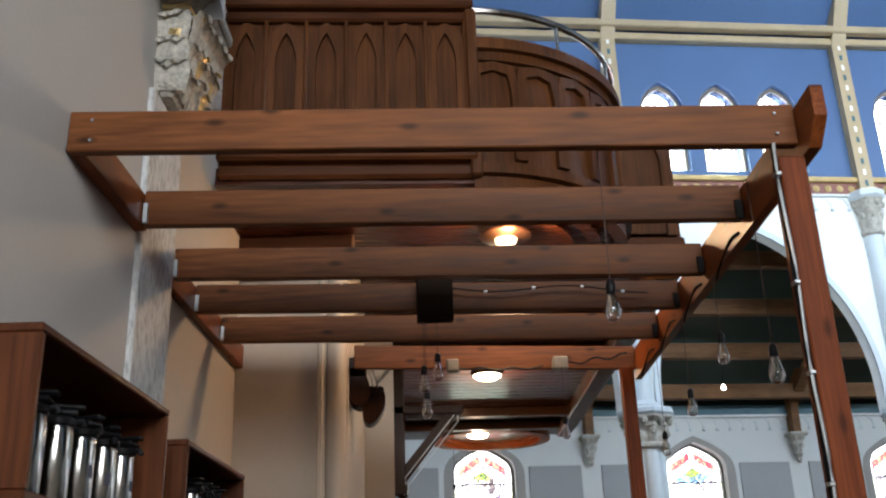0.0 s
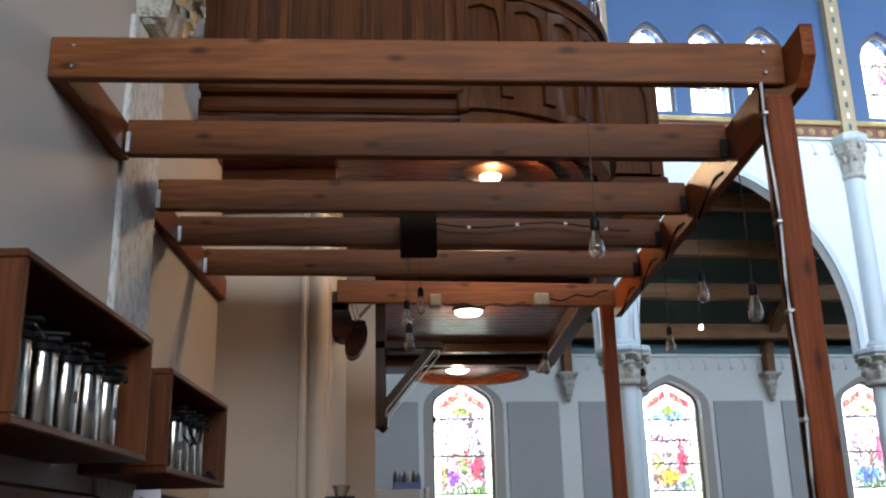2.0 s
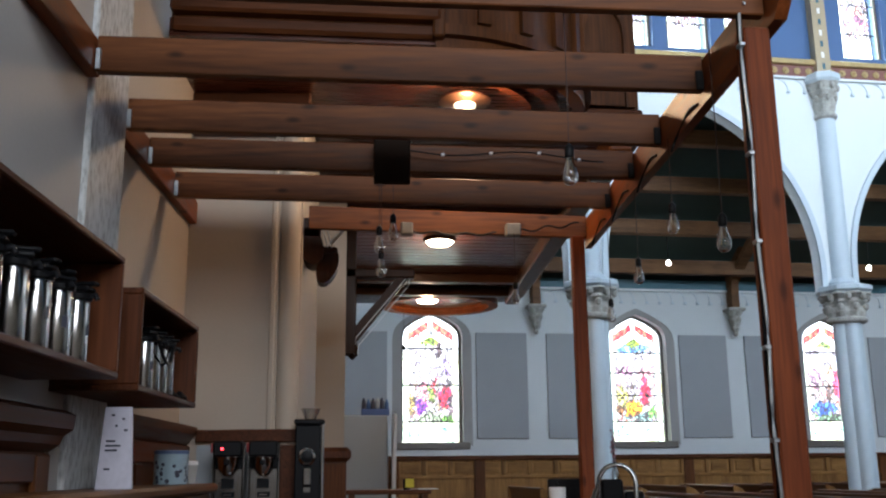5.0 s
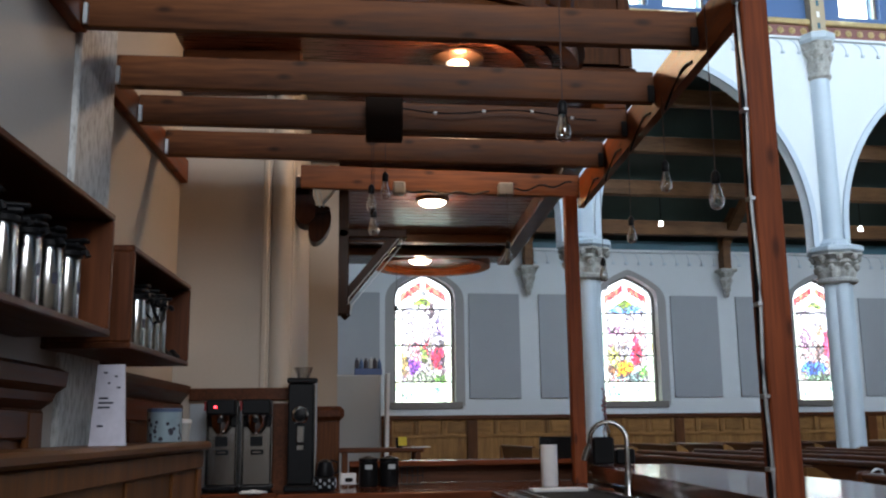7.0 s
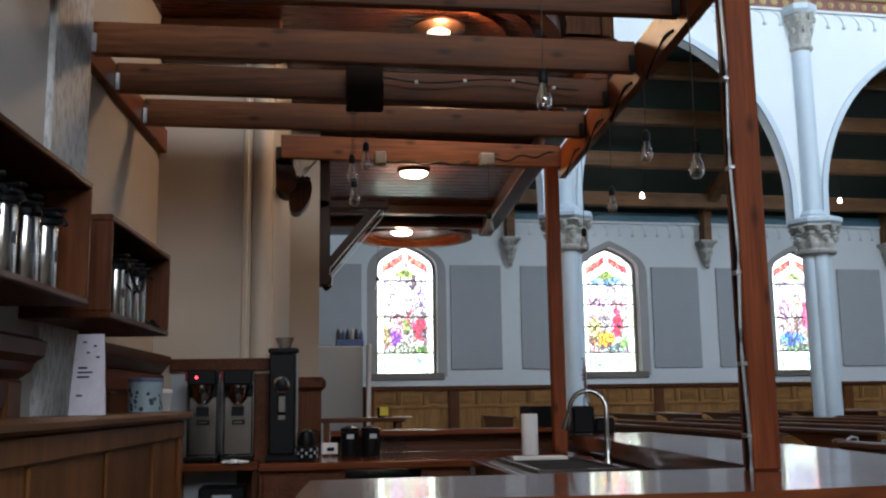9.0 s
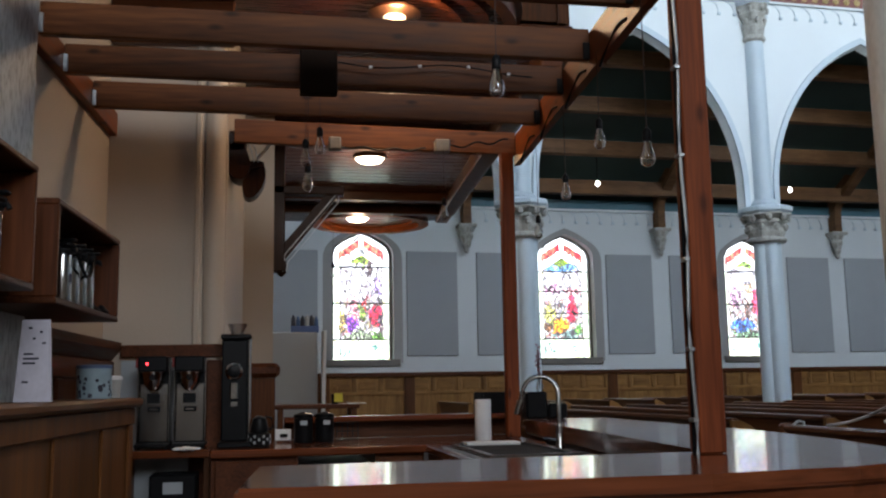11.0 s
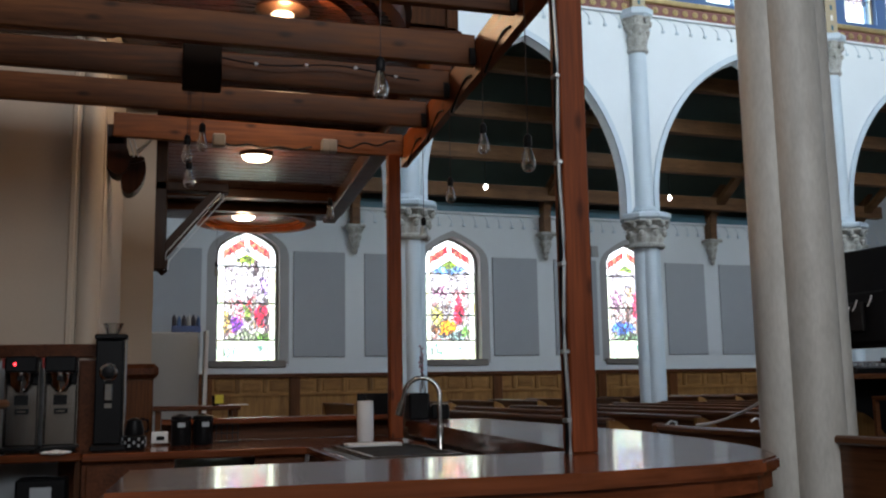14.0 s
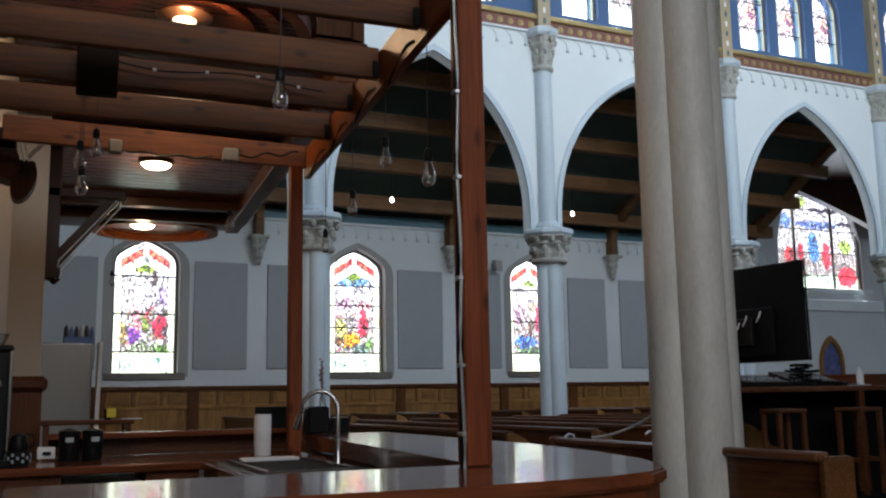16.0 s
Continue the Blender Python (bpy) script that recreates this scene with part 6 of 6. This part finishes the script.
for i in (1, 2):
    ho = thing("pew_hook", "small white bracket on a pew end", "hook")
    part("hook", tube([(0, 0, 0.02), (0.05, 0, 0.05), (0.10, 0, 0.04), (0.11, 0, -0.03)], 0.012, 6), M_PAPER, ho)
    ho.matrix_basis = CH @ pose(2.50 + 0.92 * i, 5.10, 0.86)
rp = thing("aisle_rope", "white rope slung across the pew row", "rope")
part("rope", tube([(2.58 + 0.012 * i, 3.40 - 0.055 * i, 0.955 + 0.0012 * i * i + 0.004 * i) for i in range(13)], 0.010, 8), M_PAPER, rp)
rp.matrix_basis = CH

dk = thing("sound_desk", "dark wooden sound desk on a low platform", "desk")
dk.matrix_basis = pose(5.4, 4.75, 0, 0, 0, -8)
part("platform", box(-1.2, 3.0, -0.6, 2.4, 0, 0.28), M_MATTE, dk)
part("desktop", box(-0.95, 2.8, 0.1, 0.95, 1.26, 1.31, 0.01), M_PEW, dk)
part("front_board", box(-0.9, 2.75, 0.75, 0.80, 0.281, 1.259), M_MATTE, dk)
part("back_rail", box(-0.95, 2.8, 0.951, 1.0, 1.26, 1.44, 0.01), M_BAR, dk)
for x in (-0.9, 0.9, 2.72):
    part("leg", box(x - 0.03, x + 0.03, 0.14, 0.2, 0.281, 1.259), M_DARK, dk)
tv = thing("television", "large black television seen from behind on a stand", "television")
tv.matrix_basis = pose(5.30, 5.28, 0, 0, 0, -83)
part("back_shell", box(-0.80, 0.80, -0.02, 0.03, 1.56, 2.52, 0.015), M_MATTE, tv)
part("electronics_bulge", box(-0.45, 0.45, -0.06, -0.021, 1.60, 2.1, 0.02), M_MATTE, tv)
part("mount", box(-0.22, 0.22, -0.11, -0.061, 1.72, 2.0, 0.01), M_BLACK_IRON, tv)
part("stand", box(-0.05, 0.05, -0.16, -0.111, 0.281, 1.95, 0.008), M_BLACK_IRON, tv)
part("stand_foot", box(-0.35, 0.35, -0.35, 0.15, 0.281, 0.31, 0.008), M_BLACK_IRON, tv)
part("bezel", ring_strip([(-0.805, 1.555), (0.805, 1.555), (0.805, 2.525), (-0.805, 2.525), (-0.805, 1.555)], [(-0.79, 1.57), (0.79, 1.57), (0.79, 2.51), (-0.79, 2.51), (-0.79, 1.57)], 0.031, 0.04), M_STEEL, tv)
for i, (x, z) in enumerate(((-0.1, 1.80), (0.02, 1.86), (0.12, 1.92), (0.3, 1.95))):
    part("cable", tube([(x, -0.12, z), (x + 0.05, -0.14, z + 0.04), (x + 0.06, -0.12, z + 0.1)], 0.008, 6), M_PAPER, tv)
for x, ht in ((0.25, 0.12), (0.8, 0.16)):
    mx = thing("mixing_console", "dark mixing console on the desk", "mixing console")
    mx.matrix_basis = pose(5.4, 4.75, 1.312, 0, 0, -8) @ pose(x - 0.55, 0.3, 0)
    part("case", prism([(0, 0), (0.45, 0), (0.45, ht), (0, 0.05)], "x", 0, 0.5), M_BLACK, mx)
    for k in range(6):
        part("fader", box(0.04 + 0.075 * k, 0.06 + 0.075 * k, 0.1, 0.14, 0.075, 0.095), M_FRIDGE, mx)
bt = thing("water_bottle", "clear water bottle on the desk", "bottle")
bt.matrix_basis = pose(6.55, 5.0, 1.312)
part("bottle", lathe([(0.035, 0), (0.036, 0.12), (0.015, 0.16), (0.013, 0.19)], 14), M_PAPER, bt, smooth=True)
mn = thing("desk_monitor", "black monitor on the sound desk", "monitor")
mn.matrix_basis = pose(7.05, 4.75, 1.312, 0, 0, -20)
part("screen", box(-0.25, 0.3, 0, 0.05, 0.05, 0.42, 0.01), M_BLACK, mn)
part("foot", box(-0.1, 0.15, -0.05, 0.12, 0, 0.049, 0.006), M_BLACK, mn)


ch = thing("cable_heap", "heap of black cables and adaptors on the desk", "cables")
ch.matrix_basis = pose(5.72, 5.0, 1.312, 0, 0, -8)
rnd = random.Random(21)
for i in range(7):
    a0, r0 = rnd.random() * 6, 0.06 + 0.09 * rnd.random()
    part("cable", tube([(0.12 * rnd.random() + r0 * math.cos(a0 + k * 0.6), 0.1 * rnd.random() + r0 * math.sin(a0 + k * 0.6), 0.02 + 0.03 * i + 0.02 * rnd.random()) for k in range(9)], 0.014, 6), M_BLACK, ch, smooth=True)
part("adaptor", box(-0.08, 0.10, -0.05, 0.05, 0, 0.05, 0.01), M_BLACK, ch)
part("adaptor", box(0.14, 0.26, -0.04, 0.06, 0, 0.07, 0.01), M_MATTE, ch)
pp = thing("paper_stack", "loose white papers lying on the desk", "papers")
pp.matrix_basis = pose(6.42, 4.95, 1.312, 0, 0, 12)
for i, (u, v) in enumerate(((0, 0), (0.05, 0.03), (-0.06, 0.02))):
    part("sheet", box(u - 0.13, u + 0.13, v - 0.1, v + 0.1, 0.006 * i, 0.006 * i + 0.004), M_PAPER, pp)
part("device", box(-0.30, -0.18, -0.05, 0.05, 0, 0.045, 0.01), M_BLACK, pp)
sp = thing("wall_speaker", "small grey loudspeaker on the aisle wall", "loudspeaker")
sp.matrix_basis = CH @ pose(10.46, WW - 0.004, 4.62)
part("bracket", box(-0.03, 0.03, -0.10, 0, -0.03, 0.03, 0.005), M_BLACK_IRON, sp)
part("cabinet", hexa(bmesh.new(), [(-0.10, -0.30, -0.16), (0.10, -0.30, -0.16), (0.10, -0.101, -0.12), (-0.10, -0.101, -0.12), (-0.10, -0.26, 0.14), (0.10, -0.26, 0.14), (0.10, -0.101, 0.16), (-0.10, -0.101, 0.16)], 0.015), M_REVEAL, sp)


def stool(m):
    t = thing("bar_stool", "dark wooden bar stool at the sound desk", "stool", group="desk stools")
    part("seat", box(-0.16, 0.16, -0.16, 0.16, 0.78, 0.82, 0.012), M_PEW, t)
    for x in (-0.13, 0.13):
        for y in (-0.13, 0.13):
            part("leg", box(x - 0.02, x + 0.02, y - 0.02, y + 0.02, 0, 0.779), M_PEW, t)
        part("stretcher", box(x - 0.012, x + 0.012, -0.109, 0.109, 0.3, 0.34), M_PEW, t)
    t.matrix_basis = m
    return t


st = stool(pose(5.25, 4.72, 0.281, 0, 0, -8))
copy_thing(st, pose(6.1, 4.62, 0.281, 0, 0, 5))

# transept window, niche, aisle lamps
tw_ = tagged(new("window_9"), "large stained glass transept window with dark mullions", "window", kind="structure")
tw_.matrix_basis = CH @ pose(27.8, TW - 0.4, 0)
bm = bmesh.new()
bm.faces.new([bm.verts.new((u, 0.05, z)) for u, z in [(-2.2, 0), (2.2, 0), (2.2, 1.8), (1.8, 3.2), (0.7, 3.9), (-0.8, 3.9), (-1.8, 3.2), (-2.2, 1.8)]])
part("stained_glass", bm, stained("transept_glass", 5, FIG_T, False, 2.1), tw_).location.z = 5.2
for u in (-2.2, -1.25, 0.75, 2.15):
    part("mullion", box(u - 0.06, u + 0.06, -0.02, 0.04, 5.2, 8.9, 0.01), M_FRAME, tw_)
for z in (5.7, 6.6, 7.5, 8.3):
    part("glazing_bar", box(-2.2, 2.2, -0.0, 0.03, z - 0.02, z + 0.02), M_BLACK_IRON, tw_)
part("sill", box(-2.6, 2.6, -0.2, 0.1, 5.0, 5.2, 0.03), M_WHITE, tw_)
bd = structure("transept_band", box(19.5, 34, TW - 0.62, TW - 0.503, 4.3, 4.75, 0.03), M_WHITE, "white moulded band along the transept wall", "moulding", CH)
bm = prism([(21.5, 5.8), (22.9, 6.95), (25.3, 8.82), (27.1, 8.31), (28.97, 7.71), (32.0, 6.6), (32.0, 9.19), (21.5, 9.19)], "y", TW - 1.6, TW - 1.3)
structure("transept_gable_boarding", bm, M_DEEP, "dark sloping roof boarding before the transept window", "roof boarding", CH)
ni = tagged(new("door_1"), "small pointed wooden doorway, the blue light beyond painted on a sheet", "door", kind="structure")
ni.matrix_basis = CH @ pose(27.9, TW - 0.52, 0)
part("door_frame", ring_strip(arch(0, 0.62, 1.3, 2.3, 3.35), arch(0, 0.48, 1.3, 2.25, 3.12), -0.08, 0.015), M_OAK, ni)
# blue light beyond the doorway is only the colour of this sheet
bm = bmesh.new()
bm.faces.new([bm.verts.new((u, 0.012, z)) for u, z in arch(0, 0.49, 1.3, 2.25, 3.13)])
part("door_light_sheet", bm, painted("painted_blue_light", (0.10, 0.12, 0.30), 0.2, 0.5, 4), ni)

lp = None
for n in (0, 1, 2):
    m = CH @ pose(6.92 + n * BAY, 17.7, 5.83)
    if lp is None:
        lp = thing("aisle_spot", "small glowing pendant lamp under the aisle ceiling", "pendant lamp", group="aisle lamps")
        part("globe", lathe([(0.012, -0.052), (0.036, -0.036), (0.048, 0), (0.036, 0.038), (0.015, 0.066)], 14), M_SPOT, lp, smooth=True)
        part("stem", tube([(0, 0, 0.065), (0, 0, 0.62)], 0.012, 6), M_BLACK_IRON, lp)
        lp.matrix_basis = m
    else:
        copy_thing(lp, m)
